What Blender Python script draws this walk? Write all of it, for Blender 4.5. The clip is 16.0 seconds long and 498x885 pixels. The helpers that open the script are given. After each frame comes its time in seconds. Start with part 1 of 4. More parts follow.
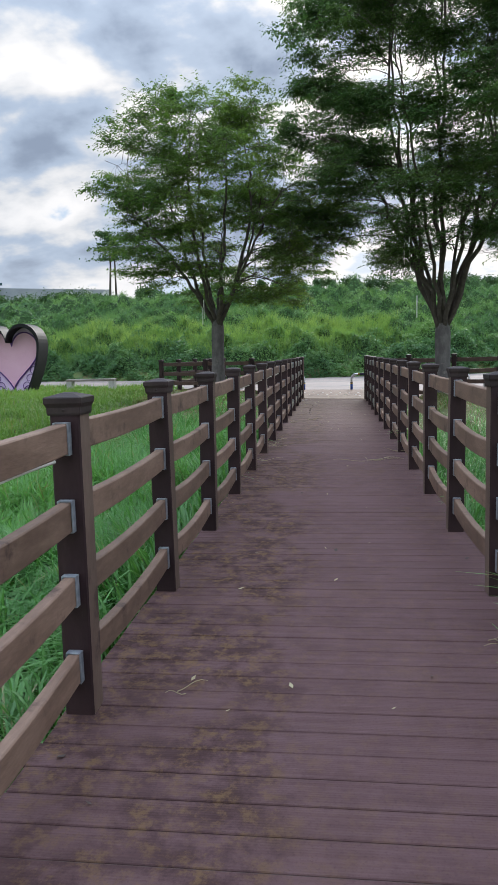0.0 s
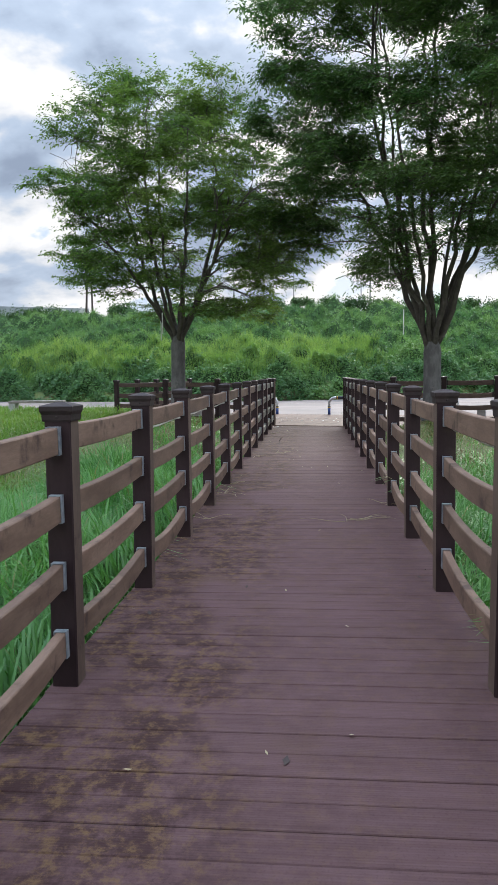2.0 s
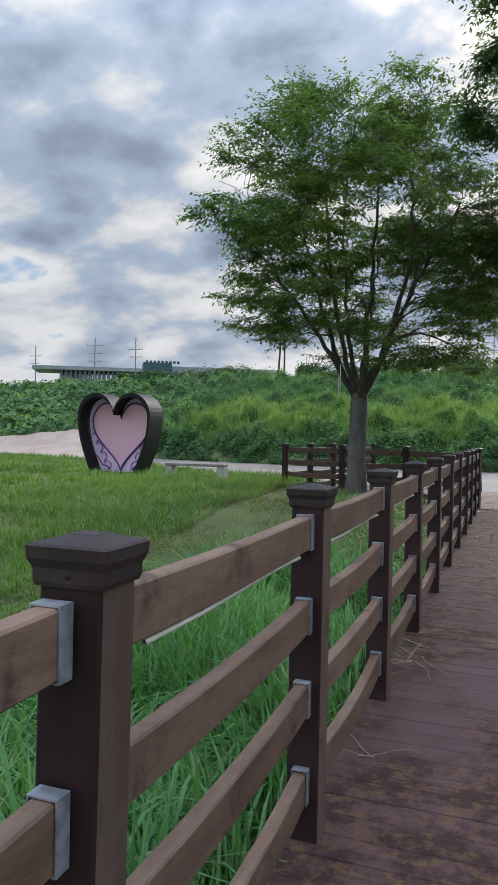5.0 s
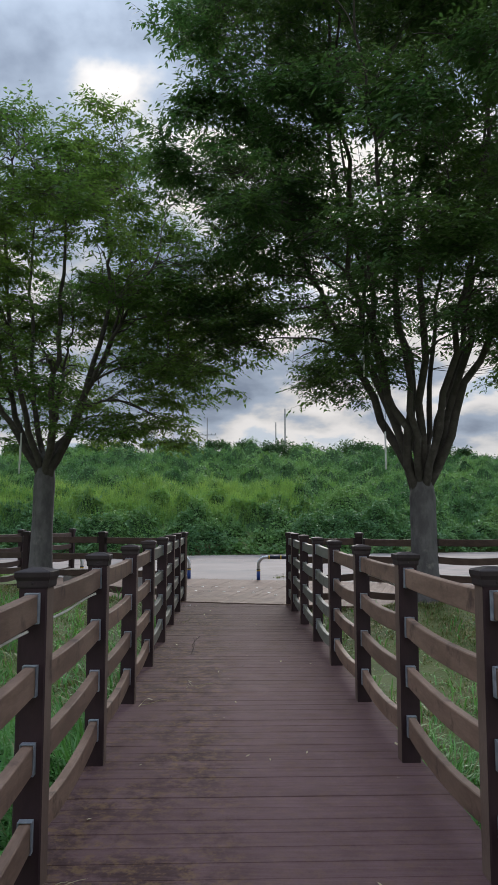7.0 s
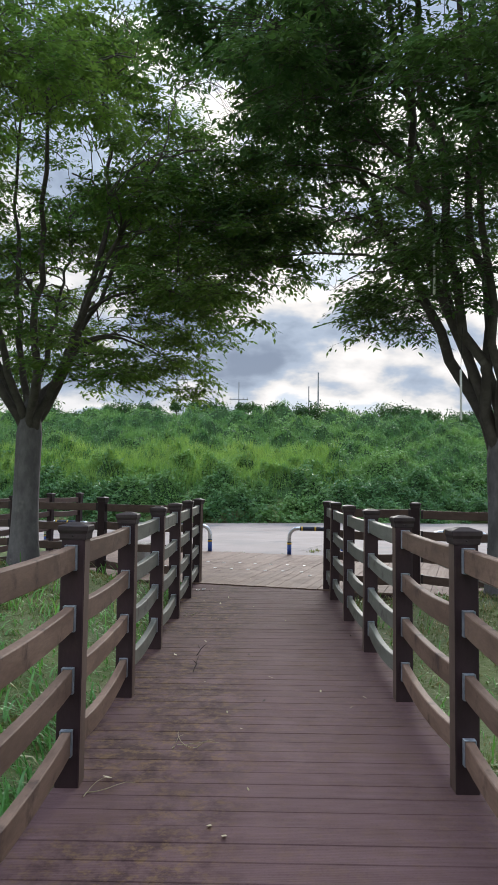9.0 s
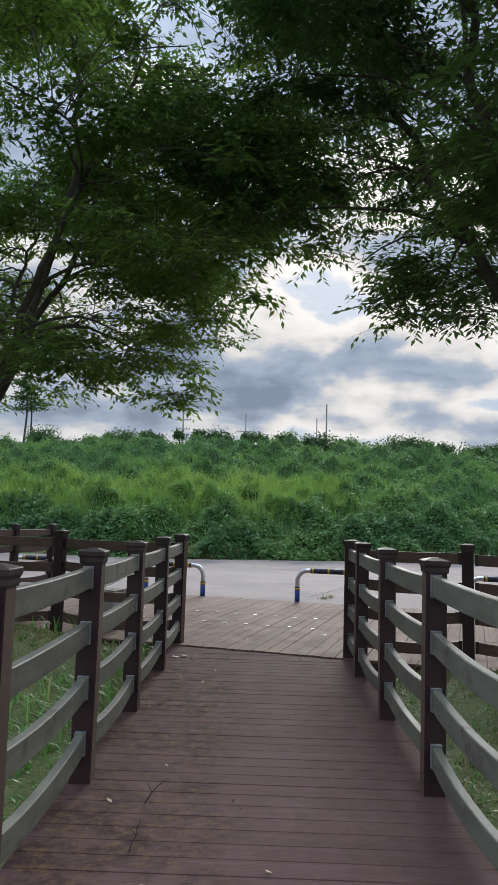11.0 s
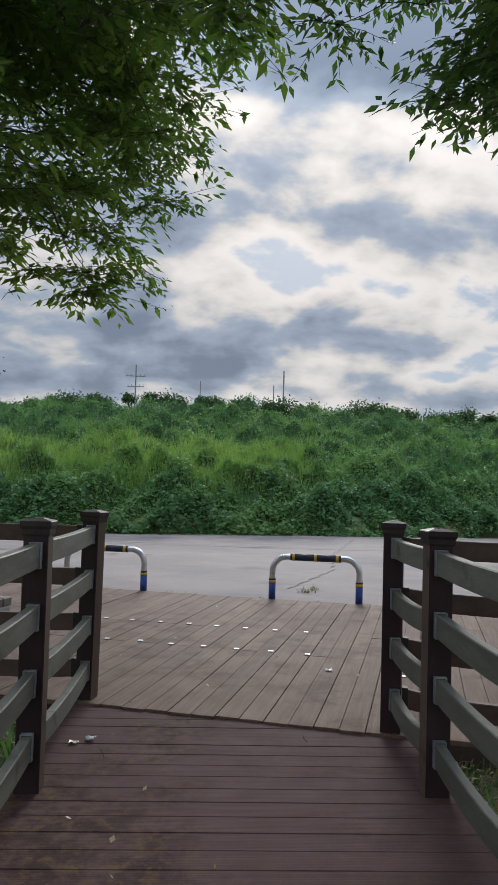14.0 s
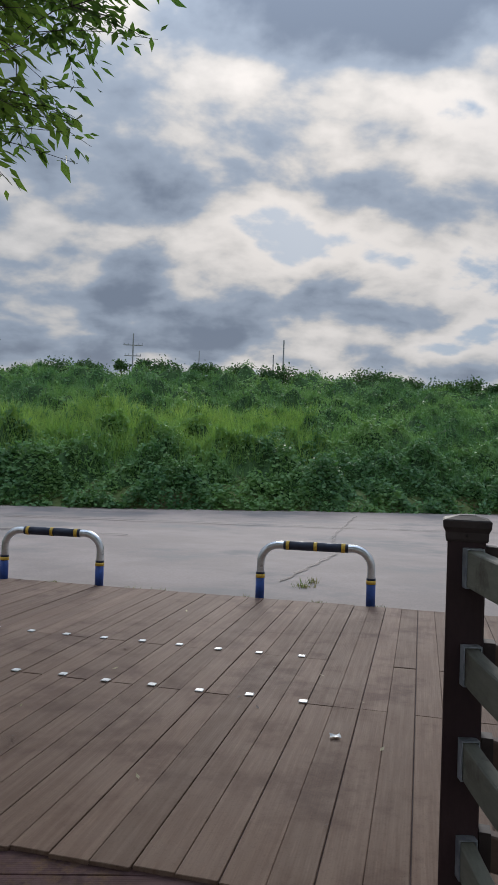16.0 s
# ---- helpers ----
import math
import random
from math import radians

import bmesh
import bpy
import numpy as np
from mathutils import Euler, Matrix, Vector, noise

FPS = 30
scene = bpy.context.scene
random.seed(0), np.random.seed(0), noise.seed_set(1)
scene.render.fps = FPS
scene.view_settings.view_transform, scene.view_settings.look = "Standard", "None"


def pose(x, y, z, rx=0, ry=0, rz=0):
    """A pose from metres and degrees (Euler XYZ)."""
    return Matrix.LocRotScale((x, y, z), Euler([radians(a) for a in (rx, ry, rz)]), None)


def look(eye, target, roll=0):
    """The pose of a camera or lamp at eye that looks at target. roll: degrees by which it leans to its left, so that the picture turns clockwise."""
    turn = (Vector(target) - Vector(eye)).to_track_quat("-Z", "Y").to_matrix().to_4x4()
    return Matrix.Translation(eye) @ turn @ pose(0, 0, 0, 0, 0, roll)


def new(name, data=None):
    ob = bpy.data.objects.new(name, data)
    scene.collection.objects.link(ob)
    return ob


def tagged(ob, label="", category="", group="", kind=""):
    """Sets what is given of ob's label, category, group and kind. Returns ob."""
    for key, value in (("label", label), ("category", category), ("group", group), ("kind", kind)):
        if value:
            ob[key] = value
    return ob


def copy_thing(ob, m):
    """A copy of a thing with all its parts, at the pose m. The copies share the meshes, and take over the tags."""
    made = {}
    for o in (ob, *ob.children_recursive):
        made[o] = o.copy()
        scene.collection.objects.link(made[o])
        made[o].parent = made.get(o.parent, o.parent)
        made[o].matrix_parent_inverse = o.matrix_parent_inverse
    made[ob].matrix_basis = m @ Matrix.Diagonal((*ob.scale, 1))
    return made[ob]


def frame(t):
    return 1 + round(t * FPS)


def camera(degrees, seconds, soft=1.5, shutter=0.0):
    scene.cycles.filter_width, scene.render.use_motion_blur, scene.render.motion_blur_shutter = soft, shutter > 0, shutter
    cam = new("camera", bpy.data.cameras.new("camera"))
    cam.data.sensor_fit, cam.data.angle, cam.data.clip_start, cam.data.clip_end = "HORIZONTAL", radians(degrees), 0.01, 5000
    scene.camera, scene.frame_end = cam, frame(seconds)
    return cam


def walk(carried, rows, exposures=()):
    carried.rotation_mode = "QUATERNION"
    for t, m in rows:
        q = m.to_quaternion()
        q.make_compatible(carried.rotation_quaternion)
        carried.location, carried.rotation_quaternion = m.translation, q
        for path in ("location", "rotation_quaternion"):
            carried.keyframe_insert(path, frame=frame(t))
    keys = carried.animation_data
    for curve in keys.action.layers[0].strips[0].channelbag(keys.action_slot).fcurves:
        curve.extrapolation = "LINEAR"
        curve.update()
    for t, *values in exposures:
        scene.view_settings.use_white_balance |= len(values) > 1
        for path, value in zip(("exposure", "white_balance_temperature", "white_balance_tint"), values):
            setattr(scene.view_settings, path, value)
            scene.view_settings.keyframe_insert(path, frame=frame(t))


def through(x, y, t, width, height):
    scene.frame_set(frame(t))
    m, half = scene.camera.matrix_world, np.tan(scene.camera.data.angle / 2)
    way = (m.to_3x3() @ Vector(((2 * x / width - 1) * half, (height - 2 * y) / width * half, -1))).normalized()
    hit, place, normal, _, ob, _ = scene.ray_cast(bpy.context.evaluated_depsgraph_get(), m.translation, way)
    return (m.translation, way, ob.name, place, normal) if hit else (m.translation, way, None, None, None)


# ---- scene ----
cam = camera(38.0, 16.0)
PATH = [
    (0, (0.03, 0.064, 1.411), (-0.208, 2.035, 1.167), -1.4),
    (0.5, (-0.008, 0.709, 1.401), (-0.255, 2.68, 1.166), -1.1),
    (1, (0.049, 1.385, 1.382), (-0.112, 3.366, 1.163), -0.7),
    (1.5, (0.078, 2.016, 1.395), (-0.088, 3.999, 1.188), -0.8),
    (2, (0.132, 2.639, 1.39), (-0.048, 4.621, 1.202), -0.8),
    (2.5, (0.115, 3.254, 1.391), (-0.109, 5.234, 1.212), -0.4),
    (3, (0.09, 3.872, 1.389), (-0.282, 5.83, 1.218), -0.1),
    (5.3, (-0.326, 6.556, 1.452), (-1.012, 8.434, 1.456), 1.2),
    (5.5, (-0.313, 6.801, 1.453), (-0.921, 8.706, 1.474), 1.3),
    (6, (-0.295, 7.418, 1.477), (-0.695, 9.374, 1.588), 1.0),
    (6.5, (-0.246, 8.012, 1.489), (-0.386, 9.999, 1.667), 0.4),
    (7, (-0.197, 8.606, 1.474), (-0.133, 10.593, 1.69), 0.0),
    (7.5, (-0.183, 9.224, 1.468), (-0.091, 11.21, 1.689), 0.3),
    (8, (-0.159, 9.839, 1.469), (-0.087, 11.829, 1.656), 0.4),
    (8.5, (-0.1, 10.474, 1.466), (-0.07, 12.468, 1.617), 0.5),
    (9, (-0.083, 11.104, 1.467), (-0.107, 13.1, 1.589), 0.7),
    (9.2, (-0.066, 11.35, 1.462), (-0.1, 13.346, 1.59), 0.7),
    (11.5, (-0.018, 14.197, 1.463), (-0.064, 16.185, 1.683), 1.7),
    (12, (-0.062, 14.814, 1.461), (-0.116, 16.802, 1.677), 1.6),
    (12.5, (-0.08, 15.401, 1.44), (-0.13, 17.389, 1.647), 1.9),
    (13, (-0.152, 16.004, 1.435), (-0.157, 17.995, 1.623), 1.9),
    (13.5, (-0.143, 16.601, 1.435), (-0.069, 18.593, 1.592), 1.7),
    (14, (-0.144, 17.183, 1.436), (-0.06, 19.177, 1.57), 1.6),
    (14.5, (-0.065, 17.742, 1.426), (0.02, 19.737, 1.542), 1.6),
    (15, (0.01, 18.283, 1.429), (0.092, 20.279, 1.533), 1.5),
    (15.5, (0.057, 18.782, 1.431), (0.138, 20.778, 1.528), 1.7),
    (16, (0.132, 19.294, 1.425), (0.219, 21.291, 1.481), 1.9),
]
walk(cam, [(t, look(eye, target, roll)) for t, eye, target, roll in PATH],
     exposures=[(0.0, 0.43), (3.0, 0.6), (5.5, 0.02), (6.5, -0.15), (9.0, 0.33), (11.5, 0.0), (12.5, -0.02), (14.5, -0.24), (16.0, -0.33)])

# ---- world: broken cloud with the low sun behind it, ahead of the walk ----
SUN_AZ, SUN_EL = 7.0, 24.0          # degrees right of +y, degrees up
SUN_DIR = Vector((math.sin(radians(SUN_AZ)) * math.cos(radians(SUN_EL)), math.cos(radians(SUN_AZ)) * math.cos(radians(SUN_EL)), math.sin(radians(SUN_EL))))


class Nodes:
    """Short hand for building a node tree."""

    def __init__(self, tree):
        self.tree = tree
        tree.nodes.clear()

    def add(self, kind, operation=None):
        n = self.tree.nodes.new(kind)
        if operation:
            n.operation = operation
        return n

    def link(self, a, b):
        self.tree.links.new(a, b)

    def put(self, socket, v):
        if isinstance(v, bpy.types.NodeSocket):
            self.link(v, socket)
        else:
            socket.default_value = v

    def math(self, op, a, b=0.0, clamp=False):
        n = self.add("ShaderNodeMath", op)
        n.use_clamp = clamp
        self.put(n.inputs[0], a)
        self.put(n.inputs[1], b)
        return n.outputs[0]

    def mix(self, fac, a, b, blend="MIX"):
        n = self.add("ShaderNodeMix")
        n.data_type, n.blend_type = "RGBA", blend
        self.put(n.inputs[0], fac)
        self.put(n.inputs[6], a)
        self.put(n.inputs[7], b)
        return n.outputs[2]

    def noise(self, vector, scale, detail=4.0, rough=0.55, distort=0.0):
        n = self.add("ShaderNodeTexNoise")
        self.put(n.inputs["Vector"], vector)
        n.inputs["Scale"].default_value = scale
        n.inputs["Detail"].default_value = detail
        n.inputs["Roughness"].default_value = rough
        n.inputs["Distortion"].default_value = distort
        return n.outputs[0]

    def ramp(self, fac, stops):
        n = self.add("ShaderNodeMapRange")
        n.interpolation_type = "SMOOTHSTEP"
        self.put(n.inputs[0], fac)
        n.inputs[1].default_value, n.inputs[2].default_value = stops
        return n.outputs[0]

    def scaled(self, vector, sx, sy, sz):
        n = self.add("ShaderNodeVectorMath", "MULTIPLY")
        self.put(n.inputs[0], vector)
        n.inputs[1].default_value = (sx, sy, sz)
        return n.outputs[0]


def make_world():
    w = bpy.data.worlds.new("sky")
    w.use_nodes = True
    scene.world = w
    n = Nodes(w.node_tree)
    tc = n.add("ShaderNodeTexCoord").outputs["Generated"]
    sky = n.add("ShaderNodeTexSky")
    sky.sky_type, sky.sun_disc = "NISHITA", False
    sky.sun_elevation, sky.sun_rotation, sky.dust_density = radians(SUN_EL), radians(SUN_AZ), 1.5
    sep = n.add("ShaderNodeSeparateXYZ")
    n.link(tc, sep.inputs[0])
    # the cloud layer as a level sheet overhead: banks grow flatter and smaller towards the horizon
    depth = n.math("ADD", n.math("MAXIMUM", sep.outputs[2], 0.0), 0.42)
    sheet = n.add("ShaderNodeCombineXYZ")
    n.link(n.math("DIVIDE", sep.outputs[0], depth), sheet.inputs[0])
    n.link(n.math("DIVIDE", sep.outputs[1], depth), sheet.inputs[1])
    sheet.inputs[2].default_value = 3.7
    flat = n.scaled(sheet.outputs[0], 0.85, 1.0, 1.0)
    big = n.noise(flat, 2.2, 3.0, 0.5)
    puff = n.noise(flat, 5.6, 6.0, 0.50, 0.1)
    field = n.math("ADD", n.math("MULTIPLY", big, 0.35), n.math("MULTIPLY", puff, 0.65))
    dot = n.add("ShaderNodeVectorMath", "DOT_PRODUCT")
    n.link(tc, dot.inputs[0])
    dot.inputs[1].default_value = SUN_DIR
    near = n.math("POWER", n.math("MAXIMUM", dot.outputs["Value"], 0.0), 9.0)
    low = n.math("SUBTRACT", 1.0, n.math("MULTIPLY", sep.outputs[2], 2.3), clamp=True)
    # thin cloud is bright, thick cloud grey-blue; between the banks a little sky shows
    high = n.math("MULTIPLY", n.math("SUBTRACT", sep.outputs[2], 0.10, clamp=True), 0.16)
    dense = n.math("SUBTRACT", n.math("ADD", field, high), n.math("MULTIPLY", n.math("POWER", low, 3.0), 0.07))
    cover = n.ramp(dense, (0.375, 0.425))
    thick = n.ramp(dense, (0.492, 0.560))
    thin = n.ramp(dense, (0.430, 0.520))
    deep = n.ramp(dense, (0.545, 0.66))
    bright = n.mix(near, (7.7, 7.9, 8.3, 1), (11.8, 11.2, 10.8, 1))
    bright = n.mix(thin, bright, n.mix(near, (6.0, 6.4, 7.0, 1), (9.0, 8.7, 8.5, 1)))
    grey = n.mix(deep, n.mix(near, (3.9, 4.8, 6.2, 1), (4.8, 5.6, 6.9, 1)), (2.6, 3.2, 4.3, 1))
    # clouds opposite the sun, out of view: made front-lit and bright to fill shaded sides
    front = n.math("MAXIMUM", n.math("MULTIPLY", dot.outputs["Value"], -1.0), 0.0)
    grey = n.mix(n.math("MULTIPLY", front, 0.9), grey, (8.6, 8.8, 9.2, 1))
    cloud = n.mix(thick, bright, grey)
    blue = n.mix(0.88, sky.outputs[0], (4.0, 5.6, 7.8, 1))
    haze = n.mix(n.math("MULTIPLY", n.math("POWER", low, 6.0), 0.55), n.mix(cover, blue, cloud), (7.6, 7.5, 7.5, 1))
    # an overcast sky brightens towards the zenith; exaggerated overhead to light the ground
    rise = n.math("ADD", 0.82, n.math("MULTIPLY", n.math("POWER", n.math("MAXIMUM", sep.outputs[2], 0.0), 4.0), 5.2))
    lift = n.add("ShaderNodeVectorMath", "SCALE")
    n.link(haze, lift.inputs[0])
    n.link(rise, lift.inputs["Scale"])
    bg = n.add("ShaderNodeBackground")
    n.link(lift.outputs[0], bg.inputs[0])
    bg.inputs[1].default_value = 0.1
    out = n.add("ShaderNodeOutputWorld")
    n.link(bg.outputs[0], out.inputs[0])


make_world()
sun = bpy.data.lights.new("sun", "SUN")
sun.energy, sun.angle, sun.color = 2.0, radians(18), (1.0, 0.97, 0.93)
sun_ob = new("sun", sun)
sun_ob.matrix_world = look(SUN_DIR * 60, (0, 0, 0))


# ---- materials ----
def surface(name, c1, c2, scale=6.0, rough=0.7, bump=0.2, stretch=(1, 1, 1), fine=60.0, c3=None, c3_scale=1.3, c3_range=(0.52, 0.68), metal=0.0, vary=0.0, spec=0.4, island=False, bump_dist=0.004):
    """Painted, wooden or stony surface: two colours by noise, a third in blotches, fine relief, random shade a piece."""
    m = bpy.data.materials.new(name)
    m.use_nodes = True
    n = Nodes(m.node_tree)
    pos = n.add("ShaderNodeNewGeometry").outputs["Position"]
    p = n.scaled(pos, *stretch)
    rnd = n.add("ShaderNodeNewGeometry").outputs["Random Per Island"] if island else n.add("ShaderNodeObjectInfo").outputs["Random"]
    off = n.add("ShaderNodeVectorMath", "ADD")
    n.link(p, off.inputs[0])
    comb = n.add("ShaderNodeCombineXYZ")
    n.link(n.math("MULTIPLY", rnd, 37.0 if vary else 0.0), comb.inputs[2])
    n.link(comb.outputs[0], off.inputs[1])
    p = off.outputs[0]
    big = n.noise(p, scale, 5.0, 0.6)
    small = n.noise(p, fine, 3.0, 0.6)
    col = n.mix(n.ramp(big, (0.35, 0.65)), (*c1, 1), (*c2, 1))
    col = n.mix(n.math("MULTIPLY", n.ramp(small, (0.3, 0.7)), 0.3), col, n.mix(1.0, col, (0.55, 0.55, 0.55, 1), "MULTIPLY"))
    if c3:
        blot = n.noise(pos, c3_scale, 6.0, 0.65)
        col = n.mix(n.ramp(blot, c3_range), col, (*c3, 1))
    if vary:
        f = n.math("ADD", n.math("MULTIPLY", rnd, vary), 1.0 - vary / 2)
        cc = n.add("ShaderNodeCombineColor")
        for i in range(3):
            n.link(f, cc.inputs[i])
        col = n.mix(1.0, col, cc.outputs[0], "MULTIPLY")
    b = n.add("ShaderNodeBsdfPrincipled")
    n.link(col, b.inputs["Base Color"])
    n.link(n.math("ADD", n.math("MULTIPLY", big, 0.25), rough - 0.12), b.inputs["Roughness"])
    b.inputs["Metallic"].default_value = metal
    b.inputs["Specular IOR Level"].default_value = spec
    if bump:
        bp = n.add("ShaderNodeBump")
        bp.inputs["Strength"].default_value = bump
        bp.inputs["Distance"].default_value = bump_dist
        n.link(n.math("ADD", small, n.math("MULTIPLY", big, 0.6)), bp.inputs["Height"])
        n.link(bp.outputs[0], b.inputs["Normal"])
    out = n.add("ShaderNodeOutputMaterial")
    n.link(b.outputs[0], out.inputs[0])
    return m


def leafy(name, dark, light, patch=(0.6, 0.45, 0.62), through=0.4, dry=None, gloss=0.5):
    """Leaves and blades: shade by leaf and by patch of ground, some light coming through."""
    m = bpy.data.materials.new(name)
    m.use_nodes = True
    n = Nodes(m.node_tree)
    g = n.add("ShaderNodeNewGeometry")
    patchy = n.ramp(n.noise(g.outputs["Position"], patch[0], 4.0, 0.6), (patch[1], patch[2]))
    f = n.math("ADD", n.math("MULTIPLY", patchy, 0.6), n.math("MULTIPLY", g.outputs["Random Per Island"], 0.4))
    col = n.mix(f, (*dark, 1), (*light, 1))
    if dry:
        d = n.math("GREATER_THAN", g.outputs["Random Per Island"], dry[1])
        col = n.mix(n.math("MULTIPLY", d, 0.8), col, (*dry[0], 1))
    b = n.add("ShaderNodeBsdfPrincipled")
    n.link(col, b.inputs["Base Color"])
    b.inputs["Roughness"].default_value = gloss
    b.inputs["Specular IOR Level"].default_value = 0.35
    t = n.add("ShaderNodeBsdfTranslucent")
    n.link(n.mix(1.0, col, (1.25, 1.35, 0.7, 1), "MULTIPLY"), t.inputs[0])
    mx = n.add("ShaderNodeMixShader")
    mx.inputs[0].default_value = through
    n.link(b.outputs[0], mx.inputs[1])
    n.link(t.outputs[0], mx.inputs[2])
    out = n.add("ShaderNodeOutputMaterial")
    n.link(mx.outputs[0], out.inputs[0])
    return m


def plank_material(name, c1, c2, dirt, groove_axis, angle=0.0, vary=0.3, dirt_range=(0.5, 0.68), rough=0.72, side_dirt=0.0):
    """Wood-plastic boards with fine grooves along their length, worn and dirty."""
    m = bpy.data.materials.new(name)
    m.use_nodes = True
    n = Nodes(m.node_tree)
    pos = n.add("ShaderNodeNewGeometry").outputs["Position"]
    rot = n.add("ShaderNodeVectorRotate")
    rot.rotation_type = "Z_AXIS"
    n.link(pos, rot.inputs["Vector"])
    rot.inputs["Angle"].default_value = angle
    rnd = n.add("ShaderNodeObjectInfo").outputs["Random"]
    p = rot.outputs[0]
    along = (0.6, 14, 1) if groove_axis == "x" else (14, 0.6, 1)
    streak = n.noise(n.scaled(p, *along), 2.2, 5.0, 0.6)
    fleck = n.noise(n.scaled(p, *along), 9.0, 4.0, 0.7)
    broad = n.noise(pos, 0.9, 5.0, 0.6)
    spot = n.noise(pos, 3.3, 7.0, 0.7)
    grit = n.noise(pos, 95.0, 2.0, 0.6)
    col = n.mix(n.ramp(streak, (0.35, 0.68)), (*c1, 1), (*c2, 1))
    col = n.mix(n.math("MULTIPLY", n.ramp(fleck, (0.5, 0.75)), 0.22), col, n.mix(1.0, col, (1.9, 1.8, 1.75, 1), "MULTIPLY"))
    soil = n.math("ADD", n.math("MULTIPLY", broad, 0.5), n.math("MULTIPLY", spot, 0.5))
    col = n.mix(n.math("MULTIPLY", n.ramp(soil, dirt_range), 0.6), col, (*dirt, 1))
    if side_dirt:
        # damp side of the walk: dark mould and ochre lichen in ragged patches
        sx = n.add("ShaderNodeSeparateXYZ")
        n.link(pos, sx.inputs[0])
        edge = n.math("MAXIMUM", n.math("MULTIPLY", n.math("SUBTRACT", n.math("MULTIPLY", sx.outputs[0], -1.0), -0.1), side_dirt, clamp=True), 0.3)
        patchy = n.math("MULTIPLY", edge, n.ramp(n.noise(pos, 0.8, 4.0, 0.6), (0.32, 0.52)))
        mould = n.math("MULTIPLY", patchy, n.ramp(n.noise(pos, 4.6, 7.0, 0.72), (0.36, 0.60)))
        col = n.mix(n.math("MULTIPLY", mould, 0.95), col, n.mix(1.0, col, (0.42, 0.38, 0.36, 1), "MULTIPLY"))
        lichen = n.math("MULTIPLY", patchy, n.ramp(n.noise(pos, 13.0, 6.0, 0.75), (0.46, 0.66)))
        col = n.mix(n.math("MULTIPLY", lichen, 0.75), col, (0.172, 0.105, 0.050, 1))
    col = n.mix(n.math("MULTIPLY", n.ramp(grit, (0.52, 0.72)), 0.3), col, n.mix(1.0, col, (0.5, 0.5, 0.5, 1), "MULTIPLY"))
    f = n.math("ADD", n.math("MULTIPLY", rnd, vary), 1.0 - vary / 2)
    cc = n.add("ShaderNodeCombineColor")
    for i in range(3):
        n.link(f, cc.inputs[i])
    col = n.mix(1.0, col, cc.outputs[0], "MULTIPLY")
    wave = n.add("ShaderNodeTexWave")
    wave.wave_type, wave.bands_direction = "BANDS", "Y" if groove_axis == "x" else "X"
    n.link(p, wave.inputs["Vector"])
    wave.inputs["Scale"].default_value = 26.0
    wave.inputs["Distortion"].default_value = 0.25
    bp = n.add("ShaderNodeBump")
    bp.inputs["Strength"].default_value = 0.2
    bp.inputs["Distance"].default_value = 0.002
    n.link(n.math("ADD", wave.outputs["Fac"], n.math("MULTIPLY", grit, 0.7)), bp.inputs["Height"])
    b = n.add("ShaderNodeBsdfPrincipled")
    n.link(col, b.inputs["Base Color"])
    n.link(n.math("ADD", n.math("MULTIPLY", spot, 0.3), rough - 0.12), b.inputs["Roughness"])
    b.inputs["Specular IOR Level"].default_value = 0.12
    n.link(bp.outputs[0], b.inputs["Normal"])
    out = n.add("ShaderNodeOutputMaterial")
    n.link(b.outputs[0], out.inputs[0])
    return m


PLAZA_TURN = radians(-16.0)
M_DECK = plank_material("deck_board", (0.110, 0.063, 0.063), (0.130, 0.077, 0.078), (0.122, 0.076, 0.049), "x", rough=0.82, vary=0.09, dirt_range=(0.50, 0.72), side_dirt=2.2)
M_PLAZA = plank_material("plaza_board", (0.165, 0.106, 0.078), (0.205, 0.139, 0.104), (0.100, 0.060, 0.049), "y", angle=-PLAZA_TURN, vary=0.2, dirt_range=(0.5, 0.62))
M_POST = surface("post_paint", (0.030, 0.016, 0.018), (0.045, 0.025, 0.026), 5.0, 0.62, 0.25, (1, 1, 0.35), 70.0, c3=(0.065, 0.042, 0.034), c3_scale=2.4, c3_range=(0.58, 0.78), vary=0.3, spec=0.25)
# Posts' walk side: faded paint, with the skylight on it put into the colour.
M_POST_WORN_LIT = surface("post_paint_worn_lit", (0.130, 0.086, 0.066), (0.180, 0.124, 0.095), 5.0, 0.65, 0.25, (1, 1, 0.35), 70.0, c3=(0.060, 0.036, 0.030), c3_scale=3.4, c3_range=(0.55, 0.72), vary=0.3, spec=0.25)
M_CAP = surface("cap_paint", (0.030, 0.020, 0.020), (0.050, 0.036, 0.034), 9.0, 0.6, 0.2, vary=0.3, spec=0.3)
M_RAIL = surface("rail_board", (0.175, 0.108, 0.076), (0.260, 0.168, 0.120), 7.0, 0.62, 0.3, (1.6, 0.35, 1.6), 55.0, c3=(0.085, 0.052, 0.040), c3_scale=5.0, c3_range=(0.54, 0.70), vary=0.35, spec=0.25)
M_RAIL_GREY = surface("rail_board_weathered", (0.150, 0.150, 0.120), (0.215, 0.215, 0.175), 7.0, 0.62, 0.3, (1.6, 0.35, 1.6), 55.0, c3=(0.09, 0.075, 0.06), c3_scale=5.0, c3_range=(0.55, 0.72), vary=0.3)
# Plaza rails stand against the light; their backlit shade is put into the colour.
M_RAIL_BACKLIT = surface("rail_board_backlit", (0.085, 0.050, 0.040), (0.12, 0.075, 0.058), 7.0, 0.62, 0.3, (1, 1, 2), 55.0, vary=0.3)
